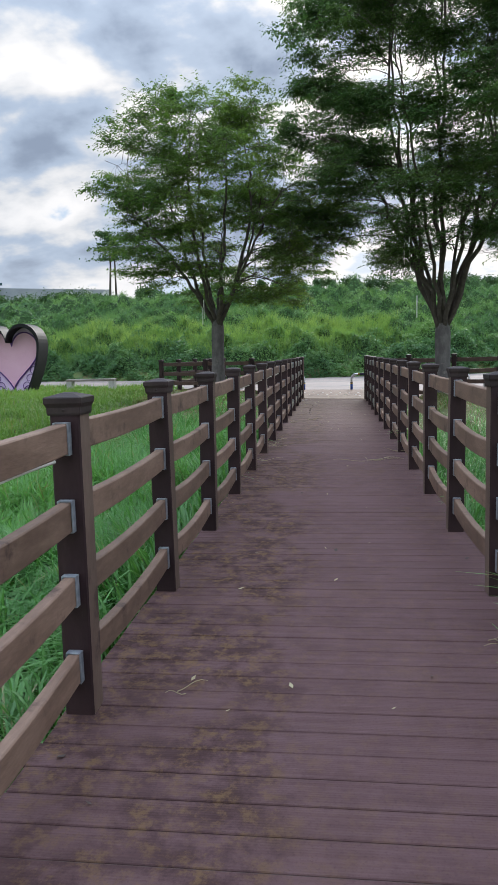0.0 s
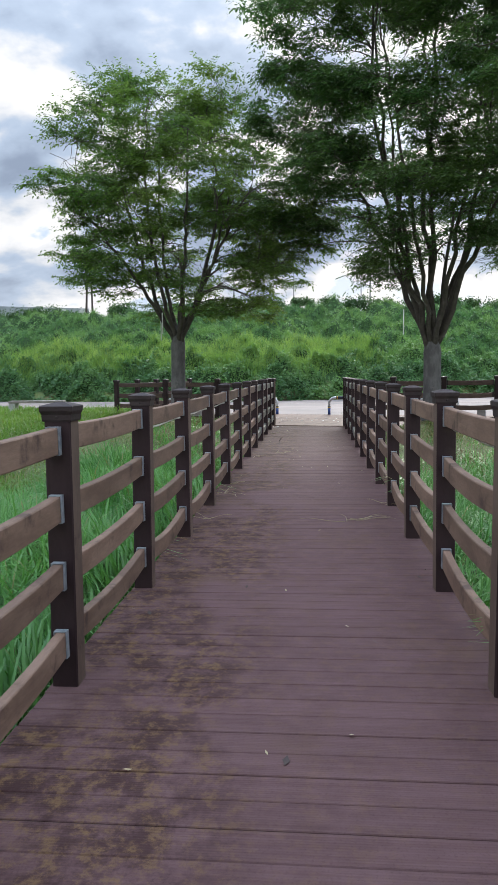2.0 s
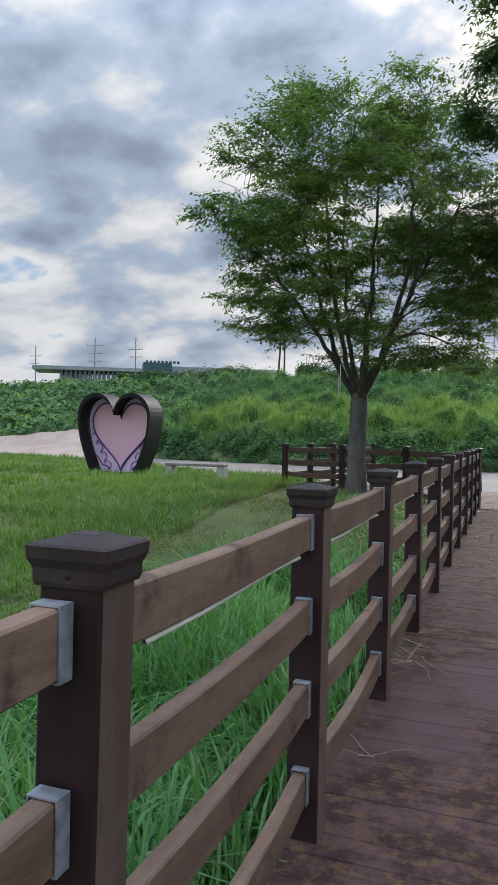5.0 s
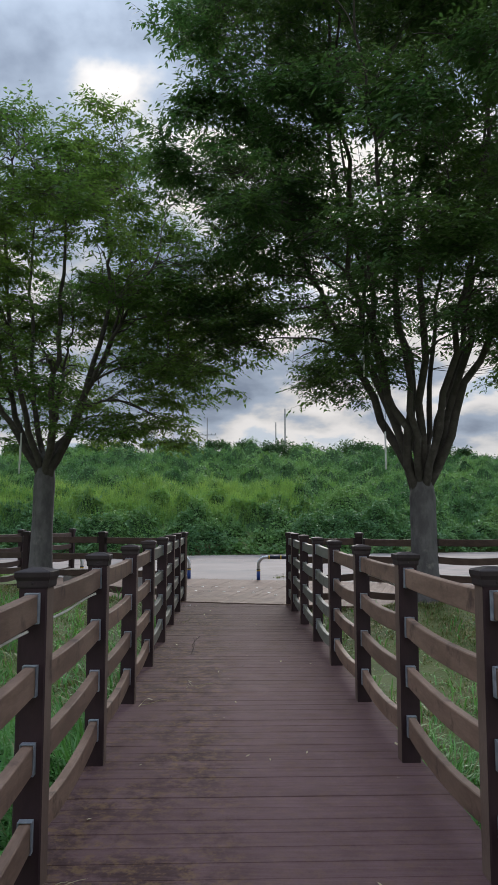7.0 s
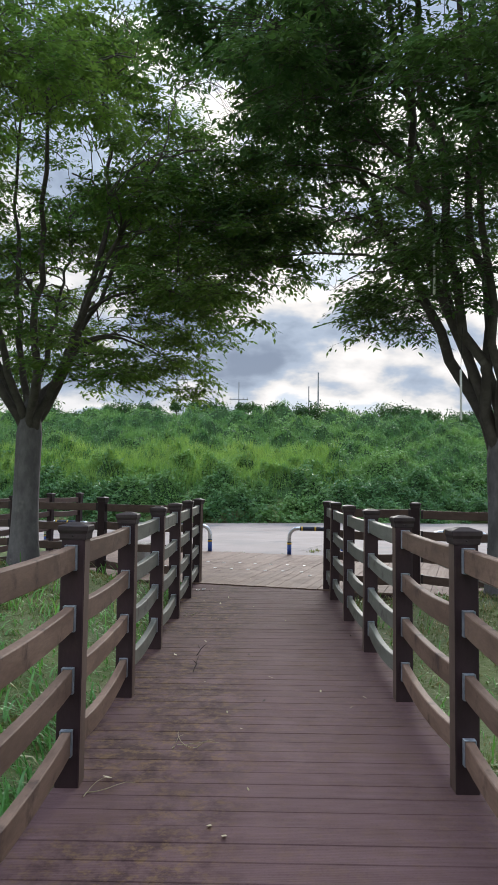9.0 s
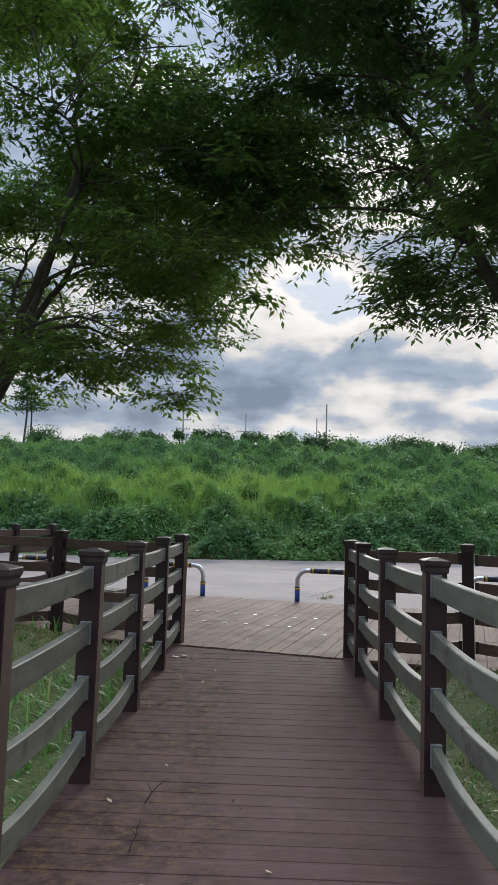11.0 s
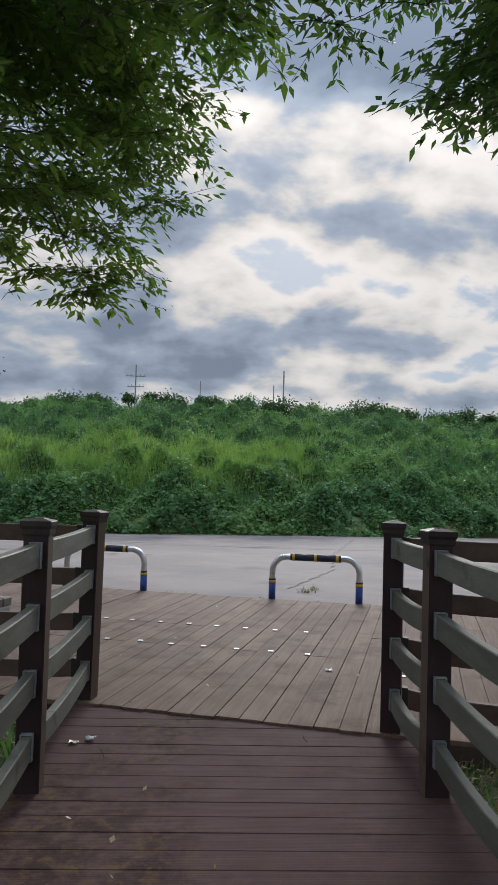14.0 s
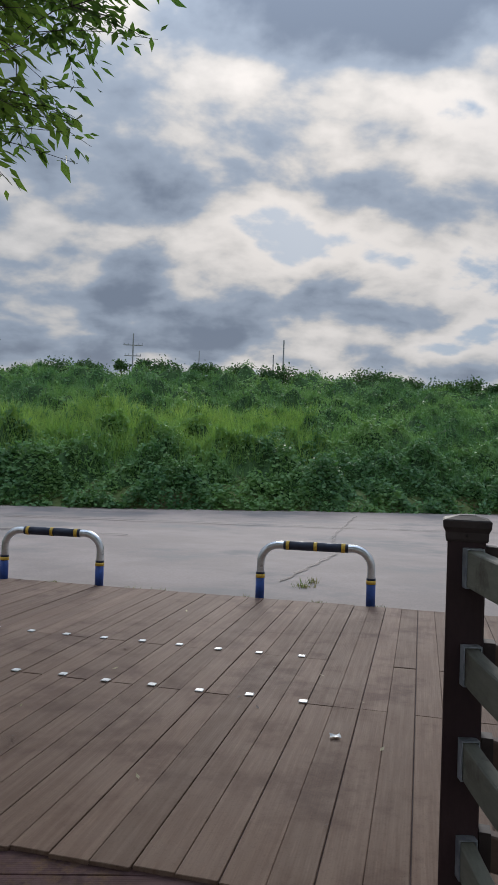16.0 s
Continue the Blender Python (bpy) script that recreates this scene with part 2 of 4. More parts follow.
M_BRACKET = surface("galvanised_steel", (0.26, 0.29, 0.33), (0.46, 0.49, 0.53), 30.0, 0.42, 0.1, metal=0.45, vary=0.3)
M_CONDUIT = surface("pale_plastic", (0.55, 0.53, 0.46), (0.66, 0.64, 0.57), 8.0, 0.5, 0.05)
M_SOIL = surface("soil_turf", (0.075, 0.110, 0.030), (0.13, 0.165, 0.05), 1.1, 0.9, 0.8, fine=24.0, c3=(0.19, 0.145, 0.085), c3_scale=0.55, c3_range=(0.55, 0.70), bump_dist=0.03)
M_ROAD = surface("concrete_road", (0.236, 0.190, 0.168), (0.318, 0.258, 0.228), 0.55, 0.85, 0.35, fine=35.0, c3=(0.175, 0.155, 0.145), c3_scale=0.35, c3_range=(0.48, 0.64))
M_EARTH = surface("pale_earth", (0.42, 0.31, 0.25), (0.52, 0.40, 0.33), 0.5, 0.9, 0.4, fine=20.0)
M_JOINT = surface("joint_dirt", (0.080, 0.052, 0.048), (0.105, 0.071, 0.064), 6.0, 0.9, 0.3)
M_DARK_SIDE = surface("fascia", (0.05, 0.035, 0.03), (0.08, 0.055, 0.045), 5.0, 0.7, 0.2)
M_BARK = surface("bark", (0.105, 0.098, 0.100), (0.170, 0.160, 0.160), 6.0, 0.85, 0.7, (1, 1, 0.5), 26.0, c3=(0.21, 0.195, 0.18), c3_scale=4.0, c3_range=(0.58, 0.7), bump_dist=0.012)
# Limbs in the crown: bark darker than the trunk's, their shade put into the colour.
M_BRANCH_SHADED = surface("limb_bark_shaded", (0.060, 0.050, 0.044), (0.10, 0.086, 0.075), 8.0, 0.85, 0.3, c3=(0.15, 0.135, 0.12), c3_scale=3.0, c3_range=(0.58, 0.72))
M_TWIG = surface("branch_bark", (0.055, 0.045, 0.038), (0.085, 0.072, 0.06), 8.0, 0.85, 0.3)
M_LEAF_A = leafy("zelkova_leaf", (0.058, 0.118, 0.042), (0.156, 0.228, 0.068), (0.5, 0.42, 0.62), 0.66, gloss=0.42)
M_LEAF_B = leafy("zelkova_leaf_dark", (0.050, 0.108, 0.050), (0.118, 0.190, 0.070), (0.5, 0.45, 0.66), 0.54, gloss=0.42)
M_GRASS = leafy("grass_blade", (0.075, 0.215, 0.058), (0.18, 0.375, 0.12), (0.35, 0.40, 0.62), 0.38, dry=((0.30, 0.27, 0.14), 0.965), gloss=0.38)
M_LAWN = leafy("lawn_blade", (0.088, 0.185, 0.036), (0.175, 0.295, 0.062), (0.3, 0.40, 0.62), 0.38, dry=((0.26, 0.24, 0.10), 0.95))
M_VERGE = leafy("verge_blade", (0.100, 0.165, 0.045), (0.190, 0.235, 0.085), (0.5, 0.40, 0.62), 0.3, dry=((0.27, 0.215, 0.125), 0.50))
M_WEED = leafy("weed_leaf", (0.054, 0.148, 0.062), (0.195, 0.335, 0.108), (0.22, 0.40, 0.64), 0.36)
M_REED = leafy("reed_blade", (0.16, 0.29, 0.07), (0.33, 0.45, 0.14), (0.2, 0.40, 0.60), 0.40)
M_UNDER = surface("weed_underlay", (0.022, 0.060, 0.016), (0.045, 0.100, 0.026), 2.0, 0.95, 0.6, fine=9.0, bump_dist=0.05)
M_STEEL = surface("stainless_tube", (0.55, 0.56, 0.57), (0.68, 0.69, 0.70), 12.0, 0.30, 0.05, metal=0.9)
M_BLUE = surface("blue_sleeve", (0.012, 0.045, 0.20), (0.02, 0.065, 0.26), 10.0, 0.5, 0.1)
M_NAVY = surface("navy_band", (0.012, 0.016, 0.035), (0.022, 0.028, 0.05), 10.0, 0.45, 0.1)
M_MAROON = surface("maroon_band", (0.030, 0.012, 0.014), (0.05, 0.02, 0.02), 10.0, 0.5, 0.1)
M_YELLOW = surface("yellow_band", (0.55, 0.34, 0.04), (0.65, 0.42, 0.06), 10.0, 0.5, 0.05)
M_WHITE = surface("white_plastic", (0.72, 0.72, 0.70), (0.82, 0.82, 0.80), 10.0, 0.4, 0.0)
M_BLACK = surface("black_metal", (0.008, 0.008, 0.010), (0.016, 0.016, 0.019), 6.0, 0.62, 0.05, spec=0.25)
M_PINK = surface("pink_panel", (0.84, 0.50, 0.66), (0.88, 0.55, 0.71), 1.5, 0.55, 0.0)
M_LILAC = surface("lilac_panel", (0.78, 0.58, 0.90), (0.84, 0.68, 0.92), 3.0, 0.55, 0.0)
M_VIOLET = surface("violet_line", (0.11, 0.035, 0.22), (0.15, 0.05, 0.28), 5.0, 0.5, 0.0)
M_CONCRETE = surface("pale_concrete", (0.40, 0.40, 0.39), (0.50, 0.50, 0.49), 5.0, 0.85, 0.3)
M_SEAT = surface("weathered_seat", (0.20, 0.175, 0.15), (0.28, 0.25, 0.22), 6.0, 0.6, 0.3, vary=0.2)
M_BENCH = surface("bench_wood", (0.075, 0.045, 0.035), (0.11, 0.07, 0.055), 6.0, 0.6, 0.3, vary=0.2)
M_STRAW = leafy("straw", (0.34, 0.28, 0.16), (0.48, 0.42, 0.27), through=0.2)
M_FARWALL = surface("far_wall", (0.30, 0.33, 0.37), (0.36, 0.39, 0.43), 0.2, 0.8, 0.0)
M_FARGLASS = surface("far_glass", (0.16, 0.22, 0.30), (0.22, 0.29, 0.38), 0.3, 0.3, 0.0)
M_TEAL = surface("teal_roof", (0.045, 0.10, 0.12), (0.06, 0.13, 0.15), 0.3, 0.6, 0.0)
M_FILM = surface("greenhouse_film", (0.60, 0.62, 0.63), (0.70, 0.72, 0.73), 0.4, 0.4, 0.0)
M_POLE = surface("pole_concrete", (0.24, 0.25, 0.27), (0.32, 0.33, 0.35), 1.0, 0.8, 0.0)
M_FARTREE = leafy("far_leaf", (0.035, 0.085, 0.03), (0.08, 0.15, 0.05), through=0.3)


# ---- building helpers ----
def mesh_of(name, bm, material=None):
    me = bpy.data.meshes.new(name)
    bm.to_mesh(me)
    bm.free()
    if material:
        me.materials.append(material)
    return me


def part(name, mesh, parent=None, m=None, label=""):
    """One mesh object, under a thing or a part."""
    ob = new(name, mesh)
    ob.parent = parent
    if m is not None:
        ob.matrix_basis = m
    if label:
        tagged(ob, label)
    return ob


def thing(name, label, category, m=None, group="", kind=""):
    ob = new(name)
    ob.empty_display_size = 0.1
    if m is not None:
        ob.matrix_basis = m
    return tagged(ob, label, category, group, kind)


def add_box(bm, x0, x1, y0, y1, z0, z1):
    v = [bm.verts.new(c) for c in ((x0, y0, z0), (x1, y0, z0), (x1, y1, z0), (x0, y1, z0), (x0, y0, z1), (x1, y0, z1), (x1, y1, z1), (x0, y1, z1))]
    for f in ((3, 2, 1, 0), (4, 5, 6, 7), (0, 1, 5, 4), (1, 2, 6, 5), (2, 3, 7, 6), (3, 0, 4, 7)):
        bm.faces.new([v[i] for i in f])


def box_mesh(name, material, x0, x1, y0, y1, z0, z1, bevel=0.0, segments=1):
    bm = bmesh.new()
    add_box(bm, x0, x1, y0, y1, z0, z1)
    if bevel:
        bmesh.ops.bevel(bm, geom=bm.edges[:], offset=bevel, segments=segments, affect="EDGES", profile=0.6)
    return mesh_of(name, bm, material)


def fast_mesh(name, verts, faces, material, smooth=False):
    """A mesh from arrays; faces is an (n, 3) or (n, 4) array."""
    me = bpy.data.meshes.new(name)
    verts, faces = np.asarray(verts, dtype=np.float32), np.asarray(faces, dtype=np.int32)
    k = faces.shape[1]
    me.vertices.add(len(verts))
    me.vertices.foreach_set("co", verts.ravel())
    me.loops.add(faces.size)
    me.loops.foreach_set("vertex_index", faces.ravel())
    me.polygons.add(len(faces))
    me.polygons.foreach_set("loop_start", np.arange(0, faces.size, k, dtype=np.int32))
    me.update(calc_edges=True)
    if smooth:
        me.polygons.foreach_set("use_smooth", np.ones(len(faces), dtype=bool))
    me.materials.append(material)
    return me


def tubes(paths, sides=6):
    """Verts and quads of tapered tubes: each path is a list of (point, radius)."""
    verts, faces = [], []
    ring = [(math.cos(2 * math.pi * i / sides), math.sin(2 * math.pi * i / sides)) for i in range(sides)]
    for path in paths:
        start = len(verts)
        for i, (p, r) in enumerate(path):
            a, b = path[max(i - 1, 0)][0], path[min(i + 1, len(path) - 1)][0]
            d = (b - a).normalized()
            u = d.cross(Vector((0.13, 0.97, 0.21))).normalized()
            w = d.cross(u)
            for c, s in ring:
                verts.append(p + (u * c + w * s) * r)
        for i in range(len(path) - 1):
            for j in range(sides):
                k = (j + 1) % sides
                faces.append((start + i * sides + j, start + i * sides + k, start + (i + 1) * sides + k, start + (i + 1) * sides + j))
    return np.array([tuple(v) for v in verts]), np.array(faces)


def tube_mesh(name, paths, material, sides=8):
    v, f = tubes(paths, sides)
    return fast_mesh(name, v, f, material, True)


# ---- the lie of the land ----
PC, PS = math.cos(PLAZA_TURN), math.sin(PLAZA_TURN)
PLAZA_EDGE = (0.0, 21.81)           # where the boardwalk's centre line meets the plaza


def plaza(u, v, z=0.0):
    """A place on the plaza: u along its near edge, v away from the boardwalk."""
    return Vector((PLAZA_EDGE[0] + u * PC - v * PS, PLAZA_EDGE[1] + u * PS + v * PC, z))


def plaza_frame(x, y):
    """Places seen in the plaza's own directions: along its near edge, and away from the boardwalk."""
    return x * PC + (y - PLAZA_EDGE[1]) * PS, -x * PS + (y - PLAZA_EDGE[1]) * PC


def smooth(a, b, t):
    t = np.clip((t - a) / (b - a), 0, 1)
    return t * t * (3 - 2 * t)


def levee_foot(x):
    return 39.6 + np.sqrt((0.25 * (x + 4)) ** 2 + 0.5)


def road_near(x):
    """The near edge of the road: the plaza's far edge, bending away on the far left."""
    return np.where(x < -4.4, 28.2 + (-4.4 - x) * 0.64, 27.0 - 0.272 * x)


def bumps(x, y, s, k):
    return np.sin(x * s + 1.3 * k + 1.7 * np.sin(y * s * 0.83 + k)) * np.sin(y * s * 1.21 + 2.1 * k + 1.3 * np.sin(x * s * 0.67 - k))


def bushes(x, y):
    """Rounded mounds of weeds, about two and four metres across."""
    return 0.85 * np.abs(bumps(x, y, 1.7, 7.0)) + 1.0 * np.abs(bumps(x, y, 0.8, 8.0)) + 0.35 * np.abs(bumps(x, y, 3.6, 9.0)) - 0.6


def ground_height(x, y):
    x, y = np.asarray(x, dtype=float), np.asarray(y, dtype=float)
    across, along = plaza_frame(x, y)
    rise = 0.36 * smooth(1.3, 2.8, np.abs(x)) * smooth(12, 19, y) * (0.35 + 0.65 * smooth(0.0, 1.3, -along))
    field = -0.30 + 0.24 * smooth(14, 22, y) + rise + 0.035 * bumps(x, y, 0.9, 1.0)
    deck = (across > -6.0) & (across < 9.4)
    field = np.where(deck, field + (-0.14 - field) * smooth(-0.12, 0.02, along), field)
    d_road = road_near(x) - y
    z = field + (-0.14 - field) * smooth(1.2, 0.1, d_road)
    d = y - levee_foot(x)
    bank = 0.9 * (1 - np.exp(-np.maximum(d, 0) / 1.2)) + 5.9 * smooth(-1.0, 31.0, d) * 0.45 + 5.9 * 0.55 * np.clip(d / 30.0, 0, 1)
    bank = bank + (0.38 * bumps(x, y, 0.55, 2.0) + 0.30 * bumps(x, y, 1.3, 3.0)) * smooth(0.5, 4.0, d) * (1 - 0.5 * smooth(29, 33, d))
    return np.where(d > 0, -0.14 + bank * smooth(0, 0.8, d), z)


def grid_mesh(name, xs, ys, material, height):
    gx, gy = np.meshgrid(xs, ys)
    verts = np.stack([gx.ravel(), gy.ravel(), height(gx, gy).ravel()], 1)
    nx, ny = len(xs), len(ys)
    i = np.arange(ny - 1)[:, None] * nx + np.arange(nx - 1)[None, :]
    i = i.ravel()
    return fast_mesh(name, verts, np.stack([i, i + 1, i + nx + 1, i + nx], 1), material, True)


def stretched(lo, hi, step, far, grow=1.35):
    """Even steps between lo and hi, then ever longer ones out to far."""
    mid = list(np.arange(lo, hi + step / 2, step))
    left, right, s = [], [], step
    a, b = lo, hi
    while b < far:
        s *= grow
        a, b = a - s, b + s
        left.insert(0, a)
        right.append(b)
    return np.array(left + mid + right)


ground = part("ground", grid_mesh("ground", stretched(-40, 26, 0.5, 2500), stretched(-6, 80, 0.5, 2500), M_SOIL, ground_height))
tagged(ground, "turf and bare earth with worn dry patches", "ground", kind="structure")

# road: a concrete sheet between the plaza and the bank
rx = np.concatenate([np.arange(-60, -4.4, 1.6), np.arange(-4.4, 60, 1.4)])
rv, rf = [], []
for i, x in enumerate(rx):
    a, b = float(road_near(np.array(x))), float(levee_foot(x)) + 0.6
    for k in range(9):
        y = a + (b - a) * k / 8
        rv.append((x, y, -0.02 - 0.03 * math.sin(0.35 * x + y * 0.4) * 0.4))
    if i:
        for k in range(8):
            q = (i - 1) * 9 + k
            rf.append((q, q + 9, q + 10, q + 1))
road = part("road", fast_mesh("road", rv, rf, M_ROAD, True))
tagged(road, "pale worn concrete road with cracks and damp patches", "road", kind="structure")

# cracks and joints filled with dry soil
for name, pts in (("road_joint", [(-24, 38.3), (-9, 36.9), (0, 36.3), (9, 35.4), (20, 34.0)]), ("road_crack", [(4.2, 40.0), (2.6, 34.2), (2.1, 31.0), (1.0, 28.2)]), ("road_crack", [(-14, 35.4), (-6, 33.8), (-1.5, 33.0)])):
    v, f = [], []
    steps = 14 * (len(pts) - 1)
    for i in range(steps + 1):
        t = i / 14
        k = min(int(t), len(pts) - 2)
        p = Vector(pts[k]).lerp(Vector(pts[k + 1]), t - k)
        w = 0.022 + 0.03 * abs(math.sin(i * 2.3)) * abs(math.sin(i * 0.7))
        j = 0.05 * math.sin(i * 1.9)
        v += [(p.x + j, p.y - w + j, 0.005), (p.x + j, p.y + w + j, 0.005)]
        if i:
            f.append((2 * i - 2, 2 * i - 1, 2 * i + 1, 2 * i))
    part(name, fast_mesh(name, v, f, M_DARK_SIDE), road)

# earth track that climbs the bank on the far left
tv, tf = [], []
for i in range(25):
    t = i / 24
    x = -22 - 15 * t
    foot = float(levee_foot(x))
    s = 0.12 + 0.88 * (1 - t)
    for dy, z in ((-3.2, -0.2), (-1.2, 0.03 + 0.35 * s), (1.0, 0.25 + 0.75 * s), (3.2, 0.5 + 1.3 * s), (4.6, 0.6 + 1.7 * s)):
        tv.append((x, foot + (dy * s if dy > 0 else dy), z + 0.03 * math.sin(x * 2.1 + dy)))
    if i:
        for k in range(4):
            q = (i - 1) * 5 + k
            tf.append((q, q + 1, q + 6, q + 5))
tagged(part("earth_track", fast_mesh("earth_track", tv, tf, M_EARTH, True)), "pale pinkish earth track climbing the grassy bank", "path", kind="structure")

# ---- fences ----
POST_W = 0.118
RAIL_Z = (1.115, 0.815, 0.515, 0.215)


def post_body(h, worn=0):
    """A square post; worn: its walk side, faded and coloured lighter for open skylight."""
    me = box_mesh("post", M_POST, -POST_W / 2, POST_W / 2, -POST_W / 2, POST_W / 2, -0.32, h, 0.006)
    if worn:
        me.materials.append(M_POST_WORN_LIT)
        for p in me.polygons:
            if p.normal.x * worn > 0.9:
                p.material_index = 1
    return me


def cap_mesh():
    bm = bmesh.new()
    rings = [(0.068, -0.060), (0.071, -0.052), (0.072, -0.030), (0.080, -0.014), (0.081, 0.006), (0.076, 0.010), (0.030, 0.022), (0.026, 0.024)]
    prev = None
    for r, z in rings:
        ring = [bm.verts.new((sx * r, sy * r, z)) for sx, sy in ((-1, -1), (1, -1), (1, 1), (-1, 1))]
        if prev:
            for i in range(4):
                bm.faces.new((prev[i], prev[(i + 1) % 4], ring[(i + 1) % 4], ring[i]))
        prev = ring
    bm.faces.new(prev)
    return mesh_of("cap", bm, M_CAP)


CAP_MESH = cap_mesh()
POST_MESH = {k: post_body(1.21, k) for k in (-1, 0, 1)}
SCREW_MESH = tube_mesh("screw", [[(Vector((0, 0, -0.001)), 0.006), (Vector((0, 0, 0.003)), 0.0055), (Vector((0, 0, 0.0032)), 0.0005)]], M_CAP, 6)


def rail_mesh(length, sag, material, twist=0.0, thick=0.048, high=0.116):
    """A rail along y from 0 to length that sags in its middle, with slightly rounded edges."""
    bm = bmesh.new()
    prof = [(-thick / 2, -high / 2 + 0.005), (-thick / 2 + 0.005, -high / 2), (thick / 2 - 0.005, -high / 2), (thick / 2, -high / 2 + 0.005), (thick / 2, high / 2 - 0.005), (thick / 2 - 0.005, high / 2), (-thick / 2 + 0.005, high / 2), (-thick / 2, high / 2 - 0.005)]
    prev = None
    for i in range(9):
        t = i / 8
        drop, side = -sag * 4 * t * (1 - t), twist * math.sin(math.pi * t)
        ring = [bm.verts.new((x + side, t * length, z + drop)) for x, z in prof]
        if prev:
            for k in range(8):
                bm.faces.new((prev[k], prev[(k + 1) % 8], ring[(k + 1) % 8], ring[k]))
        else:
            bm.faces.new(ring[::-1])
        prev = ring
    bm.faces.new(prev)
    bmesh.ops.recalc_face_normals(bm, faces=bm.faces[:])
    return mesh_of("rail", bm, material)


def bracket_mesh(material):
    """A folded steel shoe round the end of a rail, open along its length."""
    bm = bmesh.new()
    add_box(bm, -0.029, 0.029, 0.0, 0.036, 0.0585, 0.062)
    add_box(bm, -0.029, 0.029, 0.0, 0.036, -0.062, -0.0585)
    add_box(bm, -0.029, -0.0255, 0.0, 0.036, -0.0585, 0.0585)
    add_box(bm, 0.0255, 0.029, 0.0, 0.036, -0.0585, 0.0585)
    return mesh_of("bracket", bm, material)


BRACKET, BRACKET_DARK = bracket_mesh(M_BRACKET), bracket_mesh(M_CAP)
rng = random.Random(11)
RAIL_CACHE = {}


def rail_for(length, row, material):
    key = (round(length, 2), row, rng.randrange(3), material.name)
    if key not in RAIL_CACHE:
        sag = (0.010, 0.022, 0.032, 0.046)[row] * rng.uniform(0.6, 1.3)
        RAIL_CACHE[key] = rail_mesh(length, sag, material, rng.uniform(-0.008, 0.008))
    return RAIL_CACHE[key]


def build_fence(label, points, material, skip_posts=(), conduit=(), late=None, worn=0, end_turn=None):
    """Posts at the points, four rails in each bay with steel shoes at both ends."""
    fence = thing("fence", label, "fence")
    for i, p in enumerate(points):
        if i in skip_posts:
            continue
        a = Vector(points[max(i - 1, 0)])
        b = Vector(points[min(i + 1, len(points) - 1)])
        turn = math.degrees(math.atan2(-(b - a).x, (b - a).y))
        if end_turn is not None and i == len(points) - 1:
            turn = end_turn
        post = part("post", POST_MESH[worn], fence, pose(p[0], p[1], 0, rng.uniform(-0.5, 0.5), rng.uniform(-0.5, 0.5), turn + rng.uniform(-1.5, 1.5)))
        part("cap", CAP_MESH, post, pose(0, 0, 1.255, 0, 0, 0) @ Matrix.Diagonal((0.93, 0.93, 1, 1)), "dark flared post cap")
        for face in (0, 180):
            part("screw", SCREW_MESH, post, pose(0, 0, 0, 0, 0, face) @ pose(0, -0.0665, 1.215, 90, 0, 0))
    for i in range(len(points) - 1):
        a, b = Vector(points[i]).to_2d(), Vector(points[i + 1]).to_2d()
        d = b - a
        turn = math.degrees(math.atan2(-d.x, d.y))
        length = d.length - POST_W - 0.012
        for row, z in enumerate(RAIL_Z):
            base = pose(a.x, a.y, z + rng.uniform(-0.006, 0.006), 0, 0, turn) @ pose(0, POST_W / 2 + 0.006, 0, rng.uniform(-0.25, 0.25), 0, 0)
            rail = part("rail", rail_for(length, row, late if late and i > 10 else material), fence, base)
            # the backlit rails get dark-coloured brackets too
            shoe, note = (BRACKET_DARK, "dark steel rail bracket") if material is M_RAIL_BACKLIT else (BRACKET, "grey steel rail bracket")
            part("bracket", shoe, rail, pose(0, -0.001, 0), note)
            part("bracket", shoe, rail, pose(0, length + 0.001, 0, 0, 0, 180), note)
        if i in conduit:
            pts = [(Vector((0.016, 0.14 + k * (length - 0.28) / 8, -0.074 - 0.004 * math.sin(k * 0.8))), 0.007) for k in range(9)]
            base = pose(a.x, a.y, RAIL_Z[0], 0, 0, turn) @ pose(0, POST_W / 2, 0)
            part("light_cord", tube_mesh("light_cord", [pts], M_CONDUIT, 6), fence, base, "thin pale cord under the top rail")
    return fence


LEFT_X, RIGHT_X = -0.992, 0.950
bays = [2.75 + 1.5 * (k - 1) for k in range(-1, 14)]
left_posts = [(LEFT_X, y) for y in bays] + [(LEFT_X + 0.005, 22.22)]
right_posts = [(RIGHT_X, y) for y in bays] + [(RIGHT_X, 21.63)]
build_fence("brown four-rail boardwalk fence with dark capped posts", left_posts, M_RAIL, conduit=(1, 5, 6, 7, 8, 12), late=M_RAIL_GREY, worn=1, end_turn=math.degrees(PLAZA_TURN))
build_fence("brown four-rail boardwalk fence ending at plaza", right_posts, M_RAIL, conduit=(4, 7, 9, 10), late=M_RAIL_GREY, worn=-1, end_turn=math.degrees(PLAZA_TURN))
corner_l, corner_r = Vector((LEFT_X, 22.22)), Vector((RIGHT_X, 21.63))
along = Vector((PC, PS))
away = Vector((-PS, PC))
build_fence("brown fence, darkened as backlit, along the plaza edge beside lawn", [tuple(corner_l)] + [tuple(corner_l - along * 1.62 * k) for k in (1, 2, 3)], M_RAIL_BACKLIT, skip_posts=(0,))
pen = corner_l - along * 1.62 * 3
build_fence("brown fence, darkened as backlit, closing the end of plaza", [tuple(pen)] + [tuple(pen + away * 1.23 * k) for k in (1, 2, 3, 4)], M_RAIL_BACKLIT, skip_posts=(0,))
